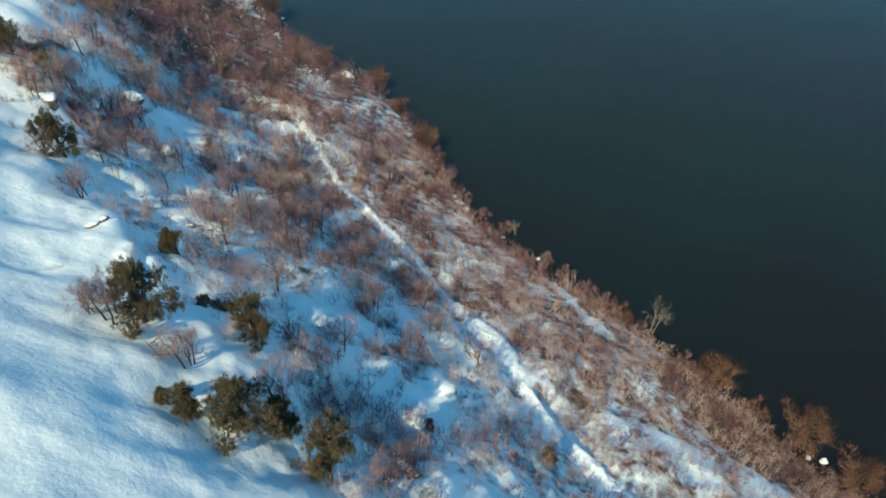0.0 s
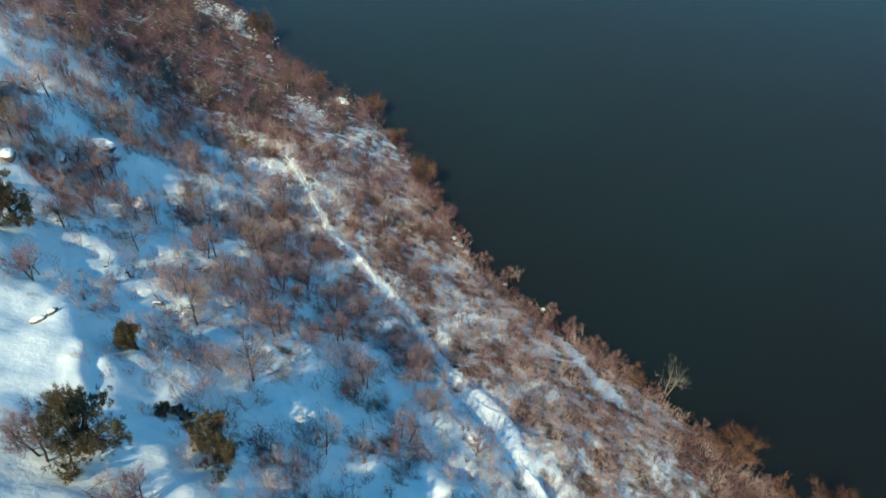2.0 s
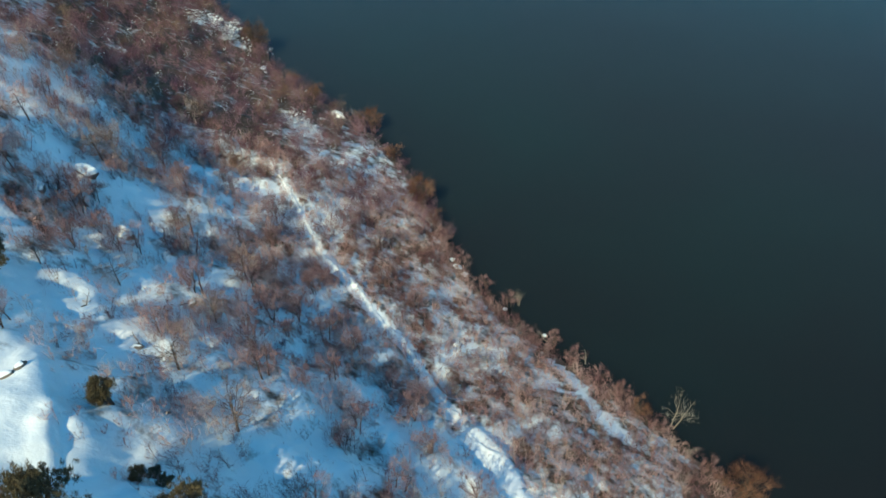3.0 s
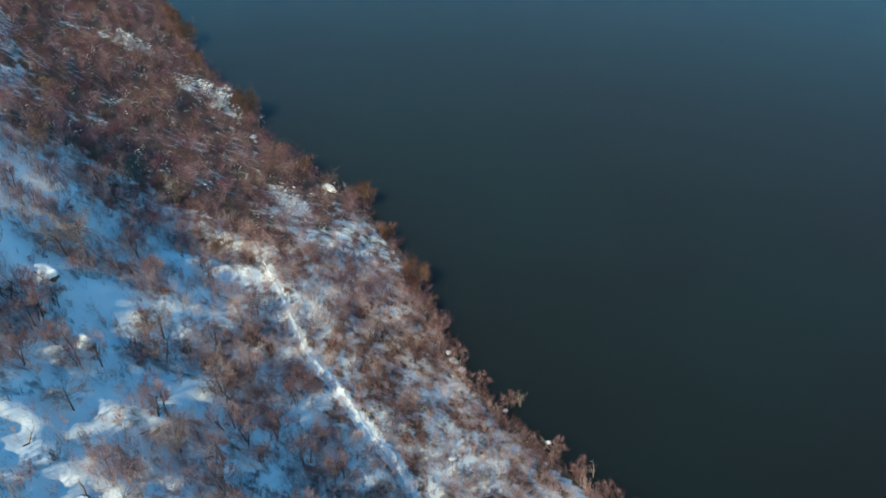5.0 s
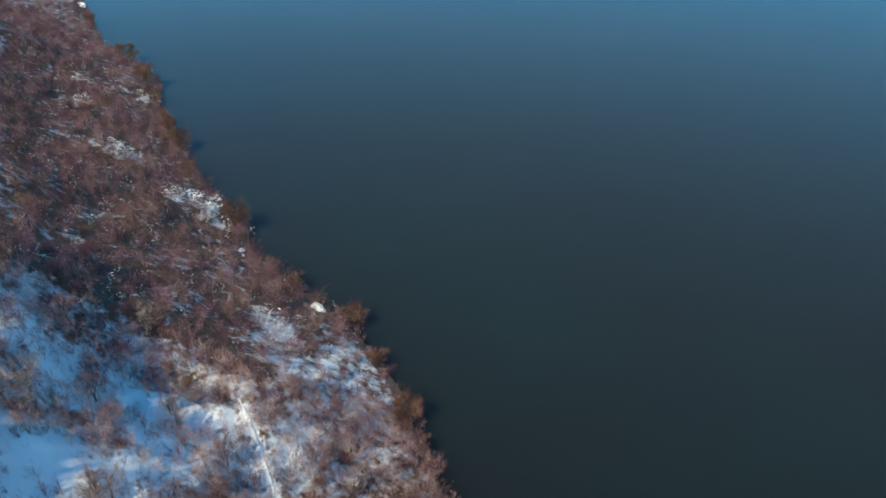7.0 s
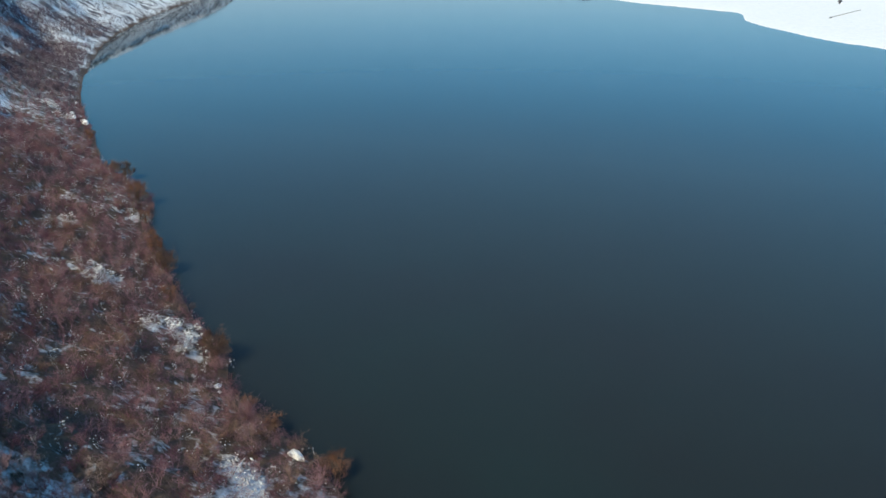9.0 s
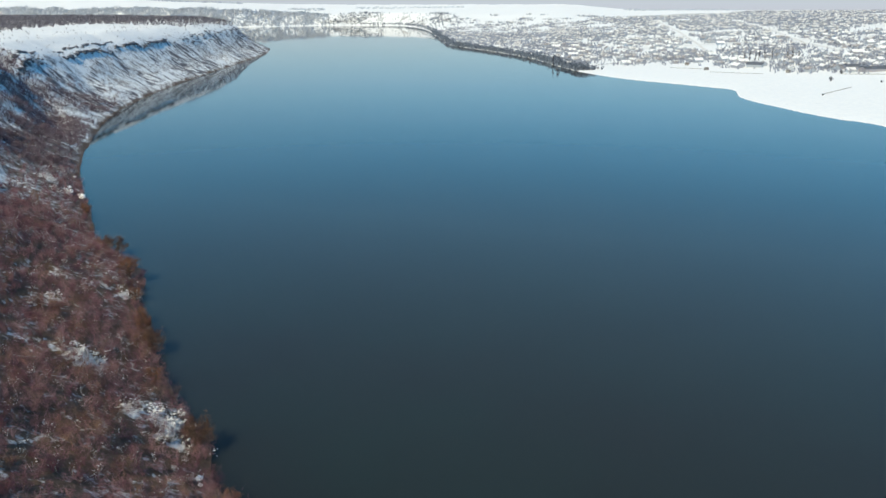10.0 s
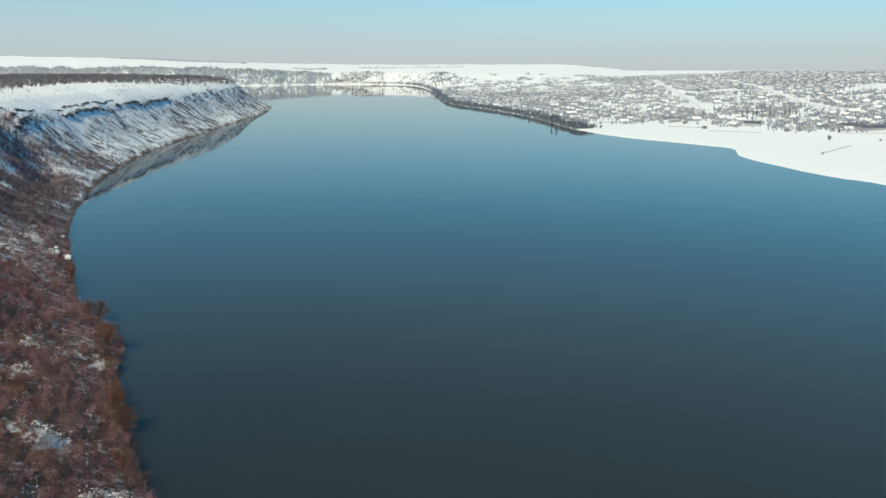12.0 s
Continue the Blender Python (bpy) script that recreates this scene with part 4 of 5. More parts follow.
GREY = "leafless dark grey tree on the snowy slope"
plant(bare_tree("bare_tree", GREY, 21, 4.6, 4.4, 24, 14, GREY_TWIG, BARK, 0.085, 0.3, "bare trees on the slope"),
      [(-21.5, 51.6, 1.0), (-16.0, 46.7, 1.1), (-22.2, 62.1, 0.9), (-39.7, 84.7, 1.1), (-29.7, 79.3, 1.0), (-43.2, 71.1, 0.9), (-31.2, 64.2, 0.8), (-22.6, 73.6, 0.9), (-37.9, 111.8, 1.0), (-35.8, 61.7, 0.8), (-39.8, 88.0, 0.9)], 5)
plant(bare_tree("bare_tree", GREY, 22, 4.0, 3.6, 20, 12, BRUSH, BARK, 0.08, 0.25, "bare trees on the slope", 2),
      [(-15.8, 54.1, 1.0), (-17.8, 29.6, 0.8), (-33.0, 52.0, 0.6), (-37.7, 73.2, 0.9), (-34.8, 72.0, 0.8), (-24.5, 56.5, 0.8), (-20, 68, 0.9), (-46, 84, 1.0), (-27, 70, 0.8), (-29.2, 76.5, 0.9), (-20.6, 77.6, 0.8), (-32.4, 71.7, 0.8), (-43.1, 74, 0.9), (-40.2, 74.2, 0.7), (-9.5, 41, 0.8), (-4, 46, 0.7), (-13, 66, 0.8), (-17, 72, 0.9)], 6)

MAUVE = "slender leafless tree with a haze of mauve-brown twigs"
mauve_places = [(-21.8, 72.7), (-15.9, 75.8), (-16.0, 68.3), (-21.8, 84.0), (-18.6, 66.8), (-7.3, 85.3), (-10.2, 80.5), (-10.9, 57.3), (-5.3, 69.8), (-12.9, 91.7), (-17.7, 104.5), (-23.2, 99.9), (-30.8, 96.6), (-9.5, 90.1),
                (-12.1, 70.6), (-10.0, 65.9), (-12.9, 55.5), (-4.0, 78.5), (-16.1, 63.5), (-19.0, 61.5), (-29.4, 94.5), (-22.7, 89.8), (-22.2, 77.0), (-12.6, 80.8), (-7.5, 78.5), (-32.6, 87.8), (-18.5, 96.8), (-14.5, 82.5),
                (-31.1, 79.5), (-36.5, 92.5), (-39, 97), (-44, 104), (-27, 106), (-8.0, 52.5), (-3.5, 57), (-1.5, 52), (2.5, 47), (-6, 62), (-17.5, 58), (-25.5, 82), (-36, 67.5), (5, 38.5), (-47.5, 92)]
mauve_places += [(-23.9, 32.4), (-22.4, 32.0), (-17.4, 30.4), (-32.7, 50.6), (-38.6, 57.6), (-43.4, 67.4), (-4.6, 25.0), (-11.9, 28.8), (-9.6, 31.5), (-39.3, 76.0), (-37.6, 76.9), (-38.2, 75.2), (-33.5, 70.2), (-24.5, 65.0)]
mauve_places = [p for p in mauve_places if trail_gap(np.array([p[0]]), np.array([p[1]]))[0][0] > 3.2]
vary = random.Random(61)
plant(bare_tree("bare_tree", MAUVE, 61, 4.0, 3.4, 26, 13, MAUVE_TWIG, BARK, 0.07, 0.3, "mauve trees on the slope", 2, 1.3, 9), [(x, y, vary.uniform(0.75, 1.1)) for x, y in mauve_places[::2]], 61)
plant(bare_tree("bare_tree", MAUVE, 62, 3.0, 3.2, 26, 14, MAUVE_TWIG, BARK, 0.055, 0.08, "mauve trees on the slope", 3, 1.0, 9), [(x, y, vary.uniform(0.75, 1.15)) for x, y in mauve_places[1::2]], 62)

WILLOW = "round leafless willow with orange-brown twigs at the water's edge"
plant(bare_tree("willow_tree", WILLOW, 31, 5.2, 5.4, 40, 16, SHORE_TWIG, BARK, 0.14, 0.12, "willows along the water", 4),
      [(32.0, 55.0, 1.0), (40.0, 47.0, 1.15), (44.0, 41.5, 1.0), (-3.9, 107.5, 1.0), (-13.4, 129.8, 0.95), (-88.0, 246, 1.15), (-70, 211, 1.0)], 7)
plant(bare_tree("willow_tree", WILLOW, 32, 4.2, 4.0, 32, 15, SHORE_TWIG, BARK, 0.12, 0.12, "willows along the water", 3),
      [(-9.0, 119.6, 0.85), (-25.0, 140.3, 0.9), (-1.6, 102.5, 0.7), (23.4, 66.4, 0.7), (36.5, 50.5, 0.7), (-73.5, 218, 1.0), (-81, 233, 1.0), (-109, 278, 1.2), (-57, 184, 1.0), (-30.5, 146, 0.8), (-134, 318, 1.2)], 8)
plant(bare_tree("willow_tree", "round leafless willow with olive twigs at the water's edge", 33, 6.0, 6.4, 44, 17, OLIVE_TWIG, BARK, 0.15, 0.1, "willows along the water", 4),
      [(-40.6, 162.5, 1.05), (-64, 202, 1.0), (-103, 272, 1.1)], 9)
plant(bare_tree("bare_tree", "pale leafless tree leaning over the water", 36, 6.0, 4.0, 20, 6, PALE_TWIG, PALE_BARK, 0.065, 0.35, "", 2, 1.0, 3), [(26.9, 64.6, 1.0), (10.2, 85.0, 0.5)], 10)


plant(bare_tree("waterside_shrub", "low brown leafless shrub at the water's edge", 37, 2.6, 3.2, 24, 12, BRUSH, BARK, 0.06, 0.1, "shrubs at the water's edge", 4, 0.6),
      [(16.6, 74.8, 0.9), (19.5, 71.6, 0.85), (14.2, 78.0, 0.8), (8.6, 85.2, 0.9), (5.6, 88.6, 0.8), (21.5, 69.2, 0.9), (2.2, 94.0, 0.8), (-0.2, 98.5, 0.8), (25.2, 64.0, 0.8), (29.6, 58.5, 0.9), (34.6, 50.8, 0.9), (38.3, 46.2, 0.8)], 37)
plant(bare_tree("dry_shrub", "pale dry shrub among the brown scrub", 38, 1.3, 1.8, 22, 10, PALE_TWIG, PALE_BARK, 0.05, 0.1, "pale shrubs in the scrub", 4, 0.8), [(1.0, 64.4, 1.0), (4.6, 70.5, 0.8), (-4.5, 97.5, 0.8)], 38)


# ---- boulders under snow ----
def boulder(name, x, y, size, seed, label, turn=0.0, cap=0.6):
    rock = thing(name, x, y, max(level(x, y), 0.0), label, "boulder", "boulders on the bank", turn)
    part("stone", lump(seed, size, 0.35), STONE, rock)
    top = lump(seed, (size[0] * 1.04, size[1] * 1.04, size[2] * 1.1), 0.35)
    bmesh.ops.bisect_plane(top, geom=top.verts[:] + top.edges[:] + top.faces[:], plane_co=(0, 0, size[2] * (0.9 - cap)), plane_no=(0, 0, 1), clear_inner=True)
    part("snow_cap", top, SNOW, rock, "white snow cap")
    return rock


SNOWY = "boulder under a thick cap of snow"
for k, (x, y, sx, sy, sz, turn) in enumerate([(-20.3, 134.4, 1.9, 1.1, 1.3, -35), (-37.6, 152.4, 0.9, 0.7, 0.8, 20), (-148.5, 345.0, 3.0, 1.7, 1.7, -50), (-159, 356, 2.2, 1.1, 1.1, -40), (-151.0, 349.0, 2.2, 1.4, 1.4, 10), (-153.5, 345.5, 1.7, 1.2, 1.0, 70), (-157.5, 349.5, 1.9, 1.0, 1.0, -30), (-170, 383, 1.8, 1.1, 1.0, -60),
                                              (-155, 349, 3.0, 1.2, 1.4, -50), (42.3, 44.4, 0.6, 0.45, 0.5, 10), (-9.4, 92.9, 0.75, 0.6, 0.8, 40), (1.6, 92.6, 0.9, 0.6, 0.7, -30),
                                              (2.6, 91.2, 0.7, 0.5, 0.6, 15), (0.9, 94.2, 0.5, 0.5, 0.6, 0), (8.2, 84.3, 0.4, 0.3, 0.4, 0), (-34.4, 73.6, 1.3, 1.0, 1.5, -20),
                                              (-38.8, 79.2, 2.0, 1.0, 0.9, -30), (-42.5, 68.3, 1.3, 0.8, 0.9, -25), (-40.4, 72.8, 1.0, 0.7, 0.9, -30), (-41.5, 64.5, 0.9, 0.7, 0.7, 10),
                                              (-36.8, 150.6, 0.5, 0.4, 0.5, 0), (13.2, 79.3, 0.45, 0.35, 0.35, -45), (40.7, 44.9, 0.45, 0.4, 0.4, 60)]):
    boulder("boulder", x, y, (sx * 0.8, sy * 0.8, sz * 0.8), 40 + k, SNOWY, turn)

for k, (x, y, sx, turn) in enumerate([(1.0, 64.6, 0.5, 0), (1.3, 65.4, 0.35, 40), (0.4, 65.2, 0.3, 80), (1.3, 73.0, 0.55, 20), (2.0, 73.6, 0.35, 10)]):
    boulder("boulder", x, y, (sx, sx * 0.75, sx * 0.8), 70 + k, "small boulder half buried in snow", turn)


for k, (x, y, sx, turn) in enumerate([(-29.0, 44.6, 0.55, 30), (-28.3, 45.4, 0.4, 70), (-25.2, 53.4, 0.45, 10), (-24.7, 63.4, 0.5, 50)]):
    boulder("boulder", x, y, (sx * 1.2, sx * 0.7, sx * 0.7), 80 + k, "dark grey boulder with a thin cap of snow", turn, 0.1)


# ---- driftwood and logs ----
def fallen_branch(x, y, long, turn, seed, label, bark, twig):
    rng = np.random.default_rng(seed)
    z = max(level(x, y), 0.05)
    branch = thing("fallen_branch", x, y, z, label, "branch", "driftwood on the shore")
    way = np.array([math.cos(radians(turn)), math.sin(radians(turn)), 0.0])
    ends = []
    for k in (-0.5, -0.2, 0.15, 0.5):
        p = way * long * k + rng.normal(0, 0.05, 3) * long * [1, 1, 0]
        p[2] = max(level(x + p[0], y + p[1]), 0.02) - z + 0.1 + 0.35 * max(k, 0)
        ends.append(p)
    limb = Shape()
    thick = 0.03 * long
    limb.tube(ends, [thick, thick * 0.8, thick * 0.6, thick * 0.2])
    part("limb", limb.mesh("limb", bark, True), bark, branch)
    for k in range(7):
        a, b = ends[1 + k % 2], ends[2 + k % 2]
        at = a + (b - a) * rng.uniform(0, 1)
        out = (way * 0.5 + rng.normal(0, 0.5, 3) + [0, 0, 0.45]) * long * 0.28
        twigs = Shape()
        twigs.tube([at, at + out * 0.5 + rng.normal(0, 0.03, 3) * long, at + out], [thick * 0.35, thick * 0.22, thick * 0.08], 4)
        tips = at + out * rng.uniform(0.3, 1.0, (8, 1))
        twigs.spikes(tips, tips + rng.normal(0, 0.09, (8, 3)) * long, thick * 0.1)
        part("twig", twigs.mesh("twig", twig), twig, branch)


for k, (x, y, long, turn) in enumerate([(-14.6, 127.6, 3.0, 40), (-12.4, 121.9, 2.6, 110), (-13.5, 123.2, 2.2, 75), (-8.3, 109.1, 2.4, 20), (-7.0, 107.3, 2.0, 140), (-5.3, 105.1, 2.2, 60),
                                        (13.0, 79.0, 2.2, 120), (18.2, 75.3, 2.4, 80), (3.8, 79.5, 2.0, 150)]):
    fallen_branch(x, y, long, turn, 90 + k, "pale bleached branch washed up on the bank", PALE_BARK, PALE_TWIG)
for k, (x, y, long, turn) in enumerate([(-24.8, 63.1, 1.8, 60), (-25.6, 54.4, 1.6, 130), (-31.1, 58.5, 1.8, 100)]):
    fallen_branch(x, y, long, turn, 120 + k, "dark fallen branch lying on the snow", BARK, GREY_TWIG)

# ---- the village on the far shore ----
def box_mesh(name, w, d, h, material, low=0.0):
    bm = bmesh.new()
    bmesh.ops.create_cube(bm, size=1, matrix=Matrix.Translation((0, 0, low + h / 2)) @ Matrix.Diagonal((w, d, h, 1)))
    me = bpy.data.meshes.new(name)
    bm.to_mesh(me)
    bm.free()
    me.materials.append(material)
    return me


def gable(name, w, d, low, rise, over, material, walls):
    """A pitched roof as a solid, or with walls=True the gabled walls under it."""
    x, y = w / 2 + over, d / 2 + over
    if walls:
        v = [(-x, -y, -1.5), (x, -y, -1.5), (x, y, -1.5), (-x, y, -1.5), (-x, -y, low), (x, -y, low), (x, y, low), (-x, y, low), (-x, 0, low + rise), (x, 0, low + rise)]
        f = [(0, 1, 5, 4), (2, 3, 7, 6), (1, 2, 6, 9, 5), (3, 0, 4, 8, 7), (4, 5, 9, 8), (6, 7, 8, 9)]
    else:
        drop, t = over * rise / (d / 2), 0.3
        v = [(-x, -y, low - drop), (x, -y, low - drop), (x, 0, low + rise), (-x, 0, low + rise), (-x, y, low - drop), (x, y, low - drop)]
        v += [(a, b, c + t) for a, b, c in v]
        f = [(6, 7, 8, 9), (9, 8, 11, 10), (0, 3, 2, 1), (3, 4, 5, 2), (0, 1, 7, 6), (5, 4, 10, 11), (1, 2, 8, 7), (2, 5, 11, 8), (3, 0, 6, 9), (4, 3, 9, 10)]
    me = bpy.data.meshes.new(name)
    me.from_pydata(v, [], f)
    me.update()
    me.materials.append(material)
    return me


def house_kit(w, d, low, rise):
    return (gable("wall", w, d, low, rise, 0.0, PLASTER, True), gable("roof", w, d, low + 0.02, rise, 0.5, ROOF_SNOW, False), box_mesh("chimney", 0.7, 0.7, 1.6, STONE, low + rise - 0.7))


KITS = [house_kit(9, 7, 2.9, 2.4), house_kit(12, 8, 3.2, 2.8), house_kit(7, 6, 2.6, 2.0), house_kit(16, 9, 3.4, 2.6)]


def house(x, y, z, turn, kit):
    h = thing("house", x, y, z, "small village house with a snow-covered pitched roof", "house", "houses of the village", turn)
    wall, roof, chimney = KITS[kit]
    part("wall", wall, PLASTER, h)
    part("chimney", chimney, STONE, part("roof", roof, ROOF_SNOW, h))
    return h


STREET = math.radians(102)
STREETS = [rounded([(411, 1226), (463, 1454), (509, 1690), (553, 1912), (597, 2134), (672, 2497)], 5), rounded([(560, 1120), (640, 1480), (740, 1900), (830, 2250)], 5),
           rounded([(215, 1330), (420, 1390), (660, 1370), (960, 1300)], 5), rounded([(110, 1560), (480, 1640), (720, 1640), (1150, 1560)], 5)]


def street_gap(x, y):
    best = np.full(np.shape(x), 1e9)
    for line in STREETS:
        for (ax, ay), (bx, by) in zip(line[:-1], line[1:]):
            t = np.clip(((x - ax) * (bx - ax) + (y - ay) * (by - ay)) / ((bx - ax) ** 2 + (by - ay) ** 2), 0, 1)
            best = np.minimum(best, np.hypot(x - ax - t * (bx - ax), y - ay - t * (by - ay)))
    return best


def build_street(line, wide):
    v, f = [], []
    fine = rounded(line, 6)
    for i, p in enumerate(fine):
        way = fine[min(i + 1, len(fine) - 1)] - fine[max(i - 1, 0)]
        side = np.array([way[1], -way[0]]) / np.linalg.norm(way)
        for k in (-1, 0, 1):
            q = p + side * wide * k
            v.append((q[0], q[1], 0.7 if k == 0 else 0.4))
        if i:
            for k in range(2):
                a, b = (i - 1) * 3 + k, i * 3 + k
                f += [(a, a + 1, b + 1), (a, b + 1, b)]
    v = np.array(v)
    v[:, 2] += height(v[:, 0], v[:, 1])
    tagged(new("road", tri_mesh("road", v, f, STREET_SNOW, True)), "village street of driven grey snow", "road", kind="structure")


for street in STREETS:
    build_street(street, 2.6)


def village_places():
    """Plots in rows along the streets."""
    rng = np.random.default_rng(77)
    u, v = np.meshgrid(np.arange(-1500, 2600, 24.0), np.arange(-2600, 2600, 34.0))
    u, v = u.ravel() + rng.uniform(-6, 6, u.size), v.ravel() + rng.uniform(-5, 5, u.size)
    x = 400 + u * math.cos(STREET) - v * math.sin(STREET) + 25 * vnoise(u / 300, v / 300, 3)
    y = 1250 + u * math.sin(STREET) + v * math.cos(STREET) + 25 * vnoise(u / 300, v / 300, 4)
    de = inland(x, y, EAST, EAST_RING)
    edge = np.where(y < 1030 + 0.1 * x, 175 + 40 * vnoise(x / 90, y / 90, 8), 16)
    keep = (de > edge) & (x > -10) & (np.abs(x) < 0.66 * y) & (y > 880) & (y < 3000) & (rng.random(x.size) < 0.78 - 0.25 * smooth(1700, 2700, y))
    keep &= fbm(x / 150, y / 150, 2, 12) > -0.33
    keep &= street_gap(x, y) > 14
    keep &= ~((y > 2150) & (x < 520) & (rng.random(x.size) < 0.35 + 0.45 * smooth(2600, 2900, y)))
    x, y = x[keep], y[keep]
    order = np.argsort(np.hypot(x, y))
    return x[order], y[order], rng


def build_village():
    x, y, rng = village_places()
    turn = np.degrees(STREET) + rng.choice([0, 90], len(x)) + rng.normal(0, 8, len(x))
    kind = rng.choice(4, len(x), p=[0.42, 0.28, 0.22, 0.08])
    z = height(x, y)
    for k in range(min(290, len(x))):
        house(float(x[k]), float(y[k]), float(z[k]), float(turn[k]), int(kind[k]))
    for name, which, material, label in (("distant_house_walls", 0, PLASTER, "distant village houses with pale walls"), ("distant_house_roofs", 1, ROOF_SNOW, "snow-covered roofs of distant houses")):
        v, f, n = [], [], 0
        for k in range(290, len(x)):
            me = KITS[kind[k]][which]
            m = pose(float(x[k]), float(y[k]), float(z[k]), 0, 0, float(turn[k]))
            v += [tuple(m @ p.co) for p in me.vertices]
            f += [tuple(i + n for i in p.vertices) for p in me.polygons]
            n += len(me.vertices)
        me = bpy.data.meshes.new(name)
        me.from_pydata(v, [], f)
        me.update()
        me.materials.append(material)
        tagged(new(name, me), label, "houses", kind="stuff")
    # bare garden trees between the houses
    tx = np.concatenate([x + rng.normal(0, 12, len(x)) for _ in range(20)])
    ty = np.concatenate([y + rng.normal(0, 12, len(x)) for _ in range(20)])
    tx, ty = tx[(inland(tx, ty, EAST, EAST_RING) > 4)], ty[(inland(tx, ty, EAST, EAST_RING) > 4)]
    keep = (street_gap(tx, ty) > 9) & (rng.random(len(tx)) < 0.4 + 0.6 * smooth(-0.2, 0.15, fbm(tx / 110, ty / 150, 3, 18)))
    tx, ty = tx[keep], ty[keep]
    shape = Shape()
    size = rng.uniform(3.5, 9, len(tx))
    bush_spikes(shape, rng, tx, ty, height(tx, ty), size, size * 0.6, 2, 3, 0.75)
    tagged(new("garden_trees", shape.mesh("garden_trees", HAZE_TINTED)), "leafless garden trees among the houses", "trees", kind="stuff")
    # wooded shore below the village
    i = rng.integers(0, len(EAST) - 1, 9000)
    p = EAST[i] + (EAST[i + 1] - EAST[i]) * rng.random((9000, 1)) + rng.normal(0, 10, (9000, 2)) + [5, 0]
    de = inland(p[:, 0], p[:, 1], EAST, EAST_RING)
    p = p[(de > -1.5) & (p[:, 1] > 990) & (p[:, 1] < 2500)]
    shape = Shape()
    size = rng.uniform(3, 9, len(p))
    bush_spikes(shape, rng, p[:, 0], p[:, 1], np.maximum(height(p[:, 0], p[:, 1]), 0), size, size * 0.5, 3, 6, 0.7)
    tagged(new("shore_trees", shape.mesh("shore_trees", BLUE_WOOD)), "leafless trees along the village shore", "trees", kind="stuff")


def build_woods():
    rng = np.random.default_rng(5)
    # wood on the plateau above the headland
    x, y, d = scatter(rng, (-1100, 560, -330, 1540), 7.0, lambda x, y, d: 0.95 * smooth(0, 10, d - np.interp(y, [600, 680, 750, 810, 905, 950, 1016, 1140, 1400], [100, 100, 106, 112, 120, 106, 88, 72, 62])) * (1 - smooth(240, 420, d) * 0.7))
    keep = np.abs(x) < 0.72 * y
    x, y = x[keep], y[keep]
    size = rng.uniform(3, 6.5, len(x))
    shape = Shape()
    bush_spikes(shape, rng, x, y, height(x, y), size, size * 0.9, 3, 6, 0.4)
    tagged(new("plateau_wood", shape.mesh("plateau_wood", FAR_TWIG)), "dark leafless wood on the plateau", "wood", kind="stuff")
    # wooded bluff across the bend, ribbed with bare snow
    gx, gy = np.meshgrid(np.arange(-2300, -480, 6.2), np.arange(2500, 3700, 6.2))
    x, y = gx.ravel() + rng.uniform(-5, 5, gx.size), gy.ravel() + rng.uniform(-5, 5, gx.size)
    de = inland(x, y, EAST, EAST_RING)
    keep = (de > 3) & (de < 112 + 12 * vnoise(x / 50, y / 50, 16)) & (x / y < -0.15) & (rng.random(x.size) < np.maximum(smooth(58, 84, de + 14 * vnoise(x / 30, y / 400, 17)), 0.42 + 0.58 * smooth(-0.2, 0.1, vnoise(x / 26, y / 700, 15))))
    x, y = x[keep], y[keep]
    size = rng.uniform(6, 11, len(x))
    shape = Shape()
    # twigs in the pale colour that stands for haze
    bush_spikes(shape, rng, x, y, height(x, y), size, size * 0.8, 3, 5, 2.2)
    tagged(new("bluff_wood", shape.mesh("bluff_wood", HAZE_PALED)), "leafless wood on the far bluff, painted pale blue-grey as by haze", "wood", kind="stuff")
    # trees on the high bank across the bend
    line = EAST[EAST[:, 1] > 2450]
    i = rng.integers(0, len(line) - 1, 17000)
    p = line[i] + (line[i + 1] - line[i]) * rng.random((17000, 1)) + rng.normal(0, 70, (17000, 2))
    x, y = p[:, 0], p[:, 1]
    de = inland(x, y, EAST, EAST_RING)
    band = smooth(-0.05, 0.25, fbm(x / 110, y / 300, 3, 14))
    keep = (de > 2) & (de < 130) & (x / y > -0.16) & (rng.random(17000) < np.where(de < 20, 0.5, 0.06 + 0.45 * band))
    x, y = x[keep], y[keep]
    size = rng.uniform(5, 10, len(x))
    shape = Shape()
    bush_spikes(shape, rng, x, y, height(x, y), size, size * 0.5, 3, 6, 0.6)
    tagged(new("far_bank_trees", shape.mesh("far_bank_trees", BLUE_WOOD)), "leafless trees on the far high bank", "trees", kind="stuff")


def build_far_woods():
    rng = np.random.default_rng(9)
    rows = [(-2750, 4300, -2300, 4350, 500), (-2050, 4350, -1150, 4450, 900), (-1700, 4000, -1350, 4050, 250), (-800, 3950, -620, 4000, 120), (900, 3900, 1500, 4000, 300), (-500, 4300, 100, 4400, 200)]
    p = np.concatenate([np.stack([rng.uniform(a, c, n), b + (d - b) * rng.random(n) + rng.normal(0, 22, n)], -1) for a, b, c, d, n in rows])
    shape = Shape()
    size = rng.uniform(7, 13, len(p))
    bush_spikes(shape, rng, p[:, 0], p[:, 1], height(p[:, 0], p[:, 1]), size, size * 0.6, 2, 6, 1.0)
    tagged(new("field_woods", shape.mesh("field_woods", HAZE_PALED)), "distant strips of leafless woodland on snowy fields", "wood", kind="stuff")


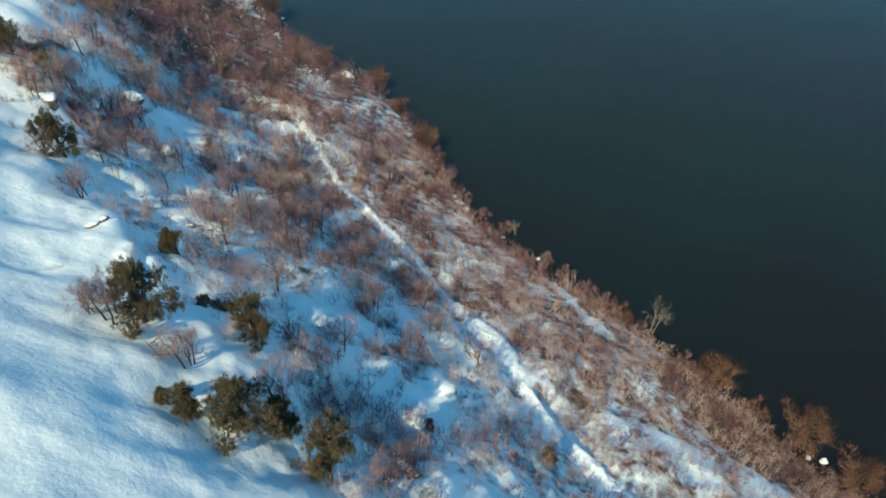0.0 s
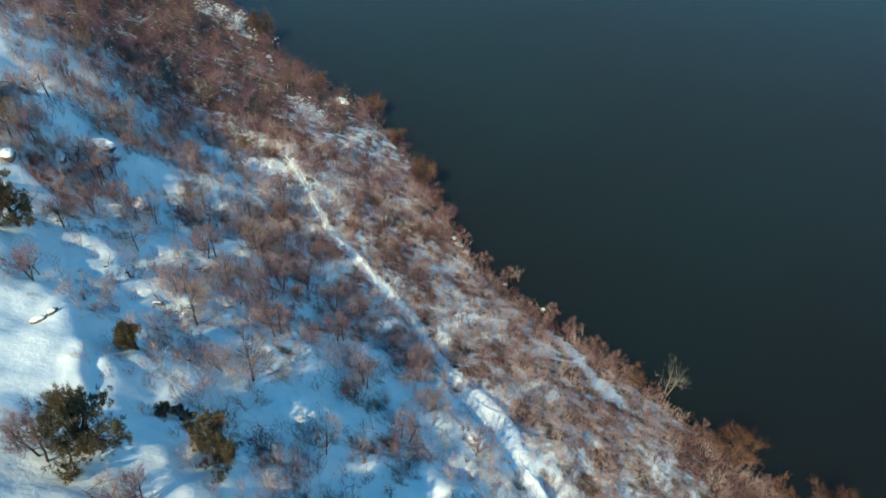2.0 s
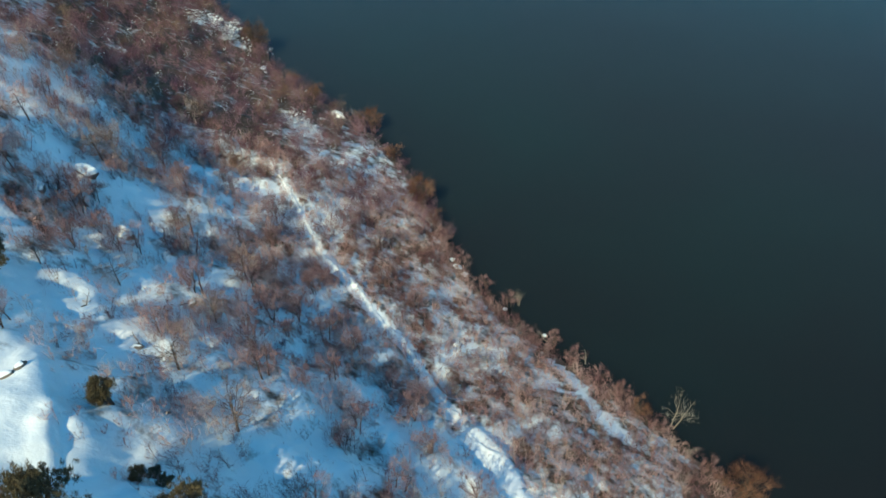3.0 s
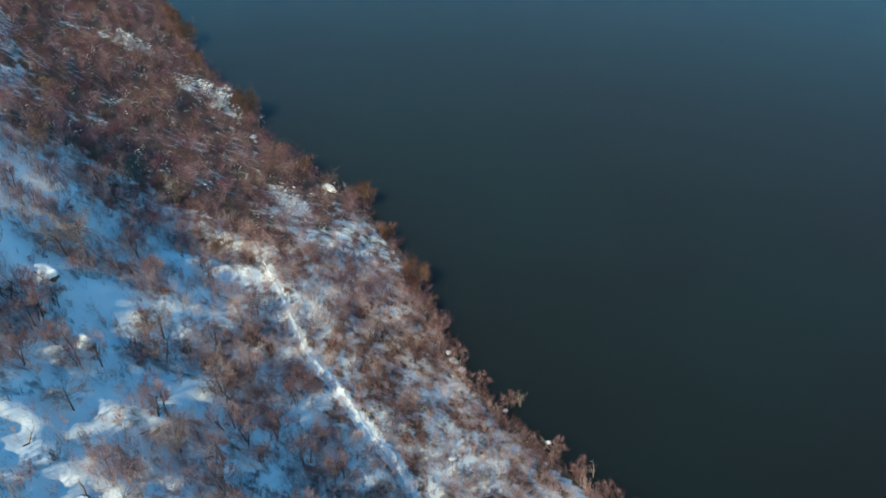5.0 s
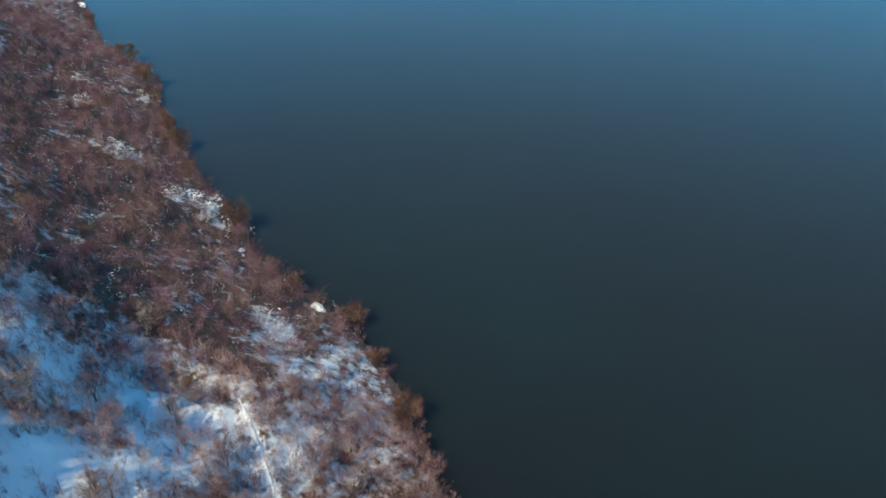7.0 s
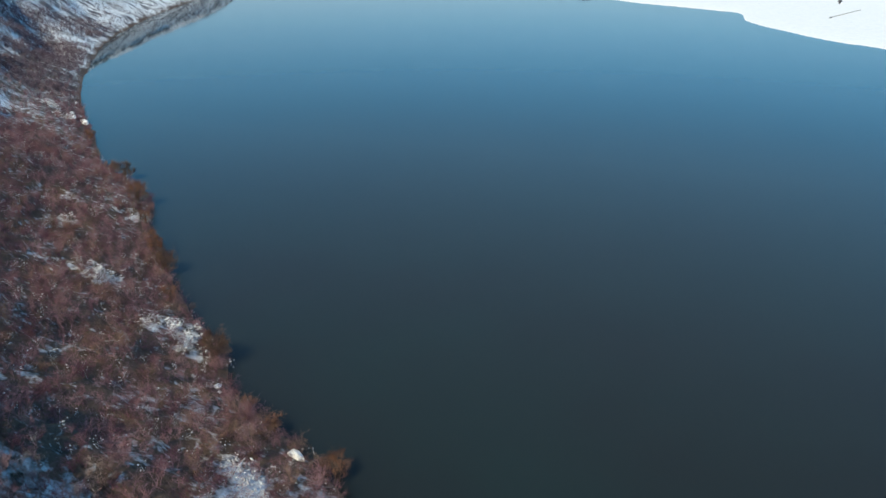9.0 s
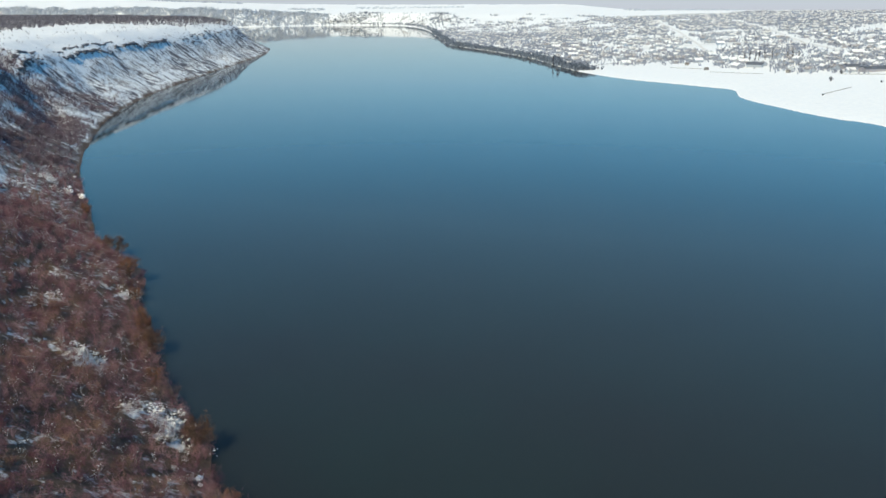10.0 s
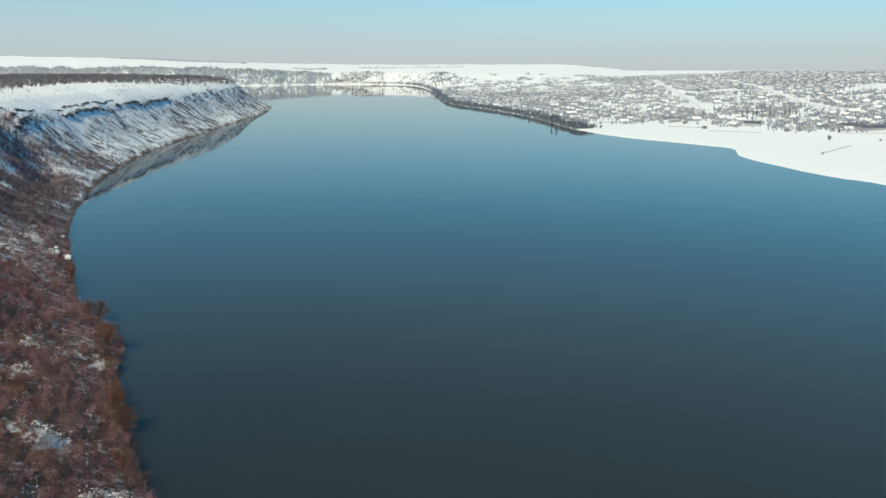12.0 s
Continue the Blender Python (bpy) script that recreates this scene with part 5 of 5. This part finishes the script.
def build_ledges():
    """Broken rock along the rim of the headland."""
    rng = np.random.default_rng(15)
    line = WEST[(WEST[:, 1] > 430) & (WEST[:, 1] < 1480)]
    n = 1700
    i = rng.integers(0, len(line) - 1, n)
    p = line[i] + (line[i + 1] - line[i]) * rng.random((n, 1))
    way = line[i + 1] - line[i]
    side = np.stack([-way[:, 1], way[:, 0]], -1) / np.linalg.norm(way, axis=1, keepdims=True)
    tip = smooth(950, 1250, p[:, 1])
    off = 51 + 8 * (rng.random(n) < 0.4) * (p[:, 1] < 830) + 3 * fbm(p[:, 0] / 60, p[:, 1] / 60, 2, 33) + rng.normal(0, 1, n) * (0.6 + 6 * tip) - 4 * tip
    p = p + side * off[:, None]
    keep = rng.random(n) < smooth(-0.25, 0.1, fbm(p[:, 0] / 50, p[:, 1] / 50, 2, 35)) + 0.15 * tip
    p = p[keep]
    z = height(p[:, 0], p[:, 1])
    corner = np.array([(a, b, c) for a in (-1, 1) for b in (-1, 1) for c in (-1, 1)], float)
    size = rng.uniform(0.4, 1.2, (len(p), 1, 3)) * [1.4, 1.4, 0.7]
    v = corner[None] * size * rng.uniform(0.75, 1.15, (len(p), 8, 3)) + np.stack([p[:, 0], p[:, 1], z], -1)[:, None, :]
    f = np.array([(0, 1, 3), (0, 3, 2), (4, 6, 7), (4, 7, 5), (0, 4, 5), (0, 5, 1), (2, 3, 7), (2, 7, 6), (0, 2, 6), (0, 6, 4), (1, 5, 7), (1, 7, 3)])
    tagged(new("rock_ledges", tri_mesh("rock_ledges", v, np.arange(len(p))[:, None, None] * 8 + f, LEDGE)), "broken dark rock ledges under the plateau's rim", "rock", kind="stuff")


build_village()
build_ledges()
build_woods()
build_far_woods()



def fence(ax, ay, bx, by, tall=0.8):
    """A plank fence: posts and rails between two places on the snowfield."""
    far, along = math.hypot(bx - ax, by - ay), math.degrees(math.atan2(by - ay, bx - ax))
    f = thing("fence", ax, ay, level(ax, ay), "long weathered timber fence on the snowy shore", "fence", "fences on the shore", along)
    n = max(3, round(far / 9))
    slope = (level(bx, by) - level(ax, ay)) / far
    for k in range(n + 1):
        post = part("post", box_mesh("post", 0.35, 0.35, tall + 0.6, TIMBER, -0.4), TIMBER, f)
        post.location = (far * k / n, 0, slope * far * k / n)
    for k in range(n):
        panel = part("panel", box_mesh("panel", far / n, 0.12, tall * 0.55, TIMBER, 0.2), TIMBER, f)
        panel.matrix_basis = pose(far * (k + 0.5) / n, 0.15, slope * far * (k + 0.5) / n, 0, -math.degrees(math.atan(slope)), 0)


FENCE_ENDS = [(182, 1039, 242, 1096), (288, 1005, 325, 973), (316, 938, 365, 906), (340, 712, 391, 764), (440, 880, 505, 850)]
for ends in FENCE_ENDS:
    fence(*ends)


def hall(x, y, turn, long):
    h = thing("farm_hall", x, y, level(x, y), "long low hall with a dark roof and snow", "hall", "", turn)
    part("wall", gable("wall", long, 12, 3.5, 2.2, 0.0, PLASTER, True), PLASTER, h)
    part("roof", gable("roof", long, 12, 3.55, 2.2, 0.6, SLATE, False), SLATE, h, "dark slate roof")


hall(484, 896, 8, 28)
hall(384, 979, -30, 18)
hall(520, 905, 8, 34)
hall(478, 925, 8, 26)

# tall poplars at the village shore
POPLAR = "tall narrow leafless poplar by the water"
poplar = bare_tree("poplar_tree", POPLAR, 51, 17, 2.6, 16, 10, BLUE_WOOD, BARK, 0.45, 0.15, "poplars at the village shore")
plant(poplar, [(150, 1085, 1.0), (156, 1078, 1.05), (160, 1092, 0.9), (430, 1060, 0.9), (438, 1057, 1.0), (451, 1042, 0.9), (457, 1039, 1.0), (464, 1037, 0.9), (135, 1240, 0.8), (402, 1058, 0.8), (409, 1060, 0.9), (415, 1056, 0.8), (422, 1062, 0.9)], 12)
plant(bare_tree("shore_shrub", "round leafless grey shrub on the snowy shore", 52, 4.5, 6.0, 26, 9, BLUE_WOOD, BARK, 0.3, 0.1, "shrubs on the shore", 3),
      [(417, 920, 1.2), (402, 826, 1.0), (443, 886, 0.8), (334, 703, 0.4), (440, 800, 0.5), (452, 790, 0.4), (196, 1005, 0.6)], 13)


def shed(x, y, turn, label):
    h = thing("shed", x, y, level(x, y), label, "shed", "sheds on the shore", turn)
    part("wall", gable("wall", 4.5, 3.5, 2.2, 1.0, 0.0, TIMBER, True), TIMBER, h)
    part("roof", gable("roof", 4.5, 3.5, 2.22, 1.0, 0.3, STONE, False), STONE, h, "dark roof")


for x, y, turn in ((320, 965, 20), (318, 1035, -10), (395, 910, 40)):
    shed(x, y, turn, "small dark shed on the snowy shore")
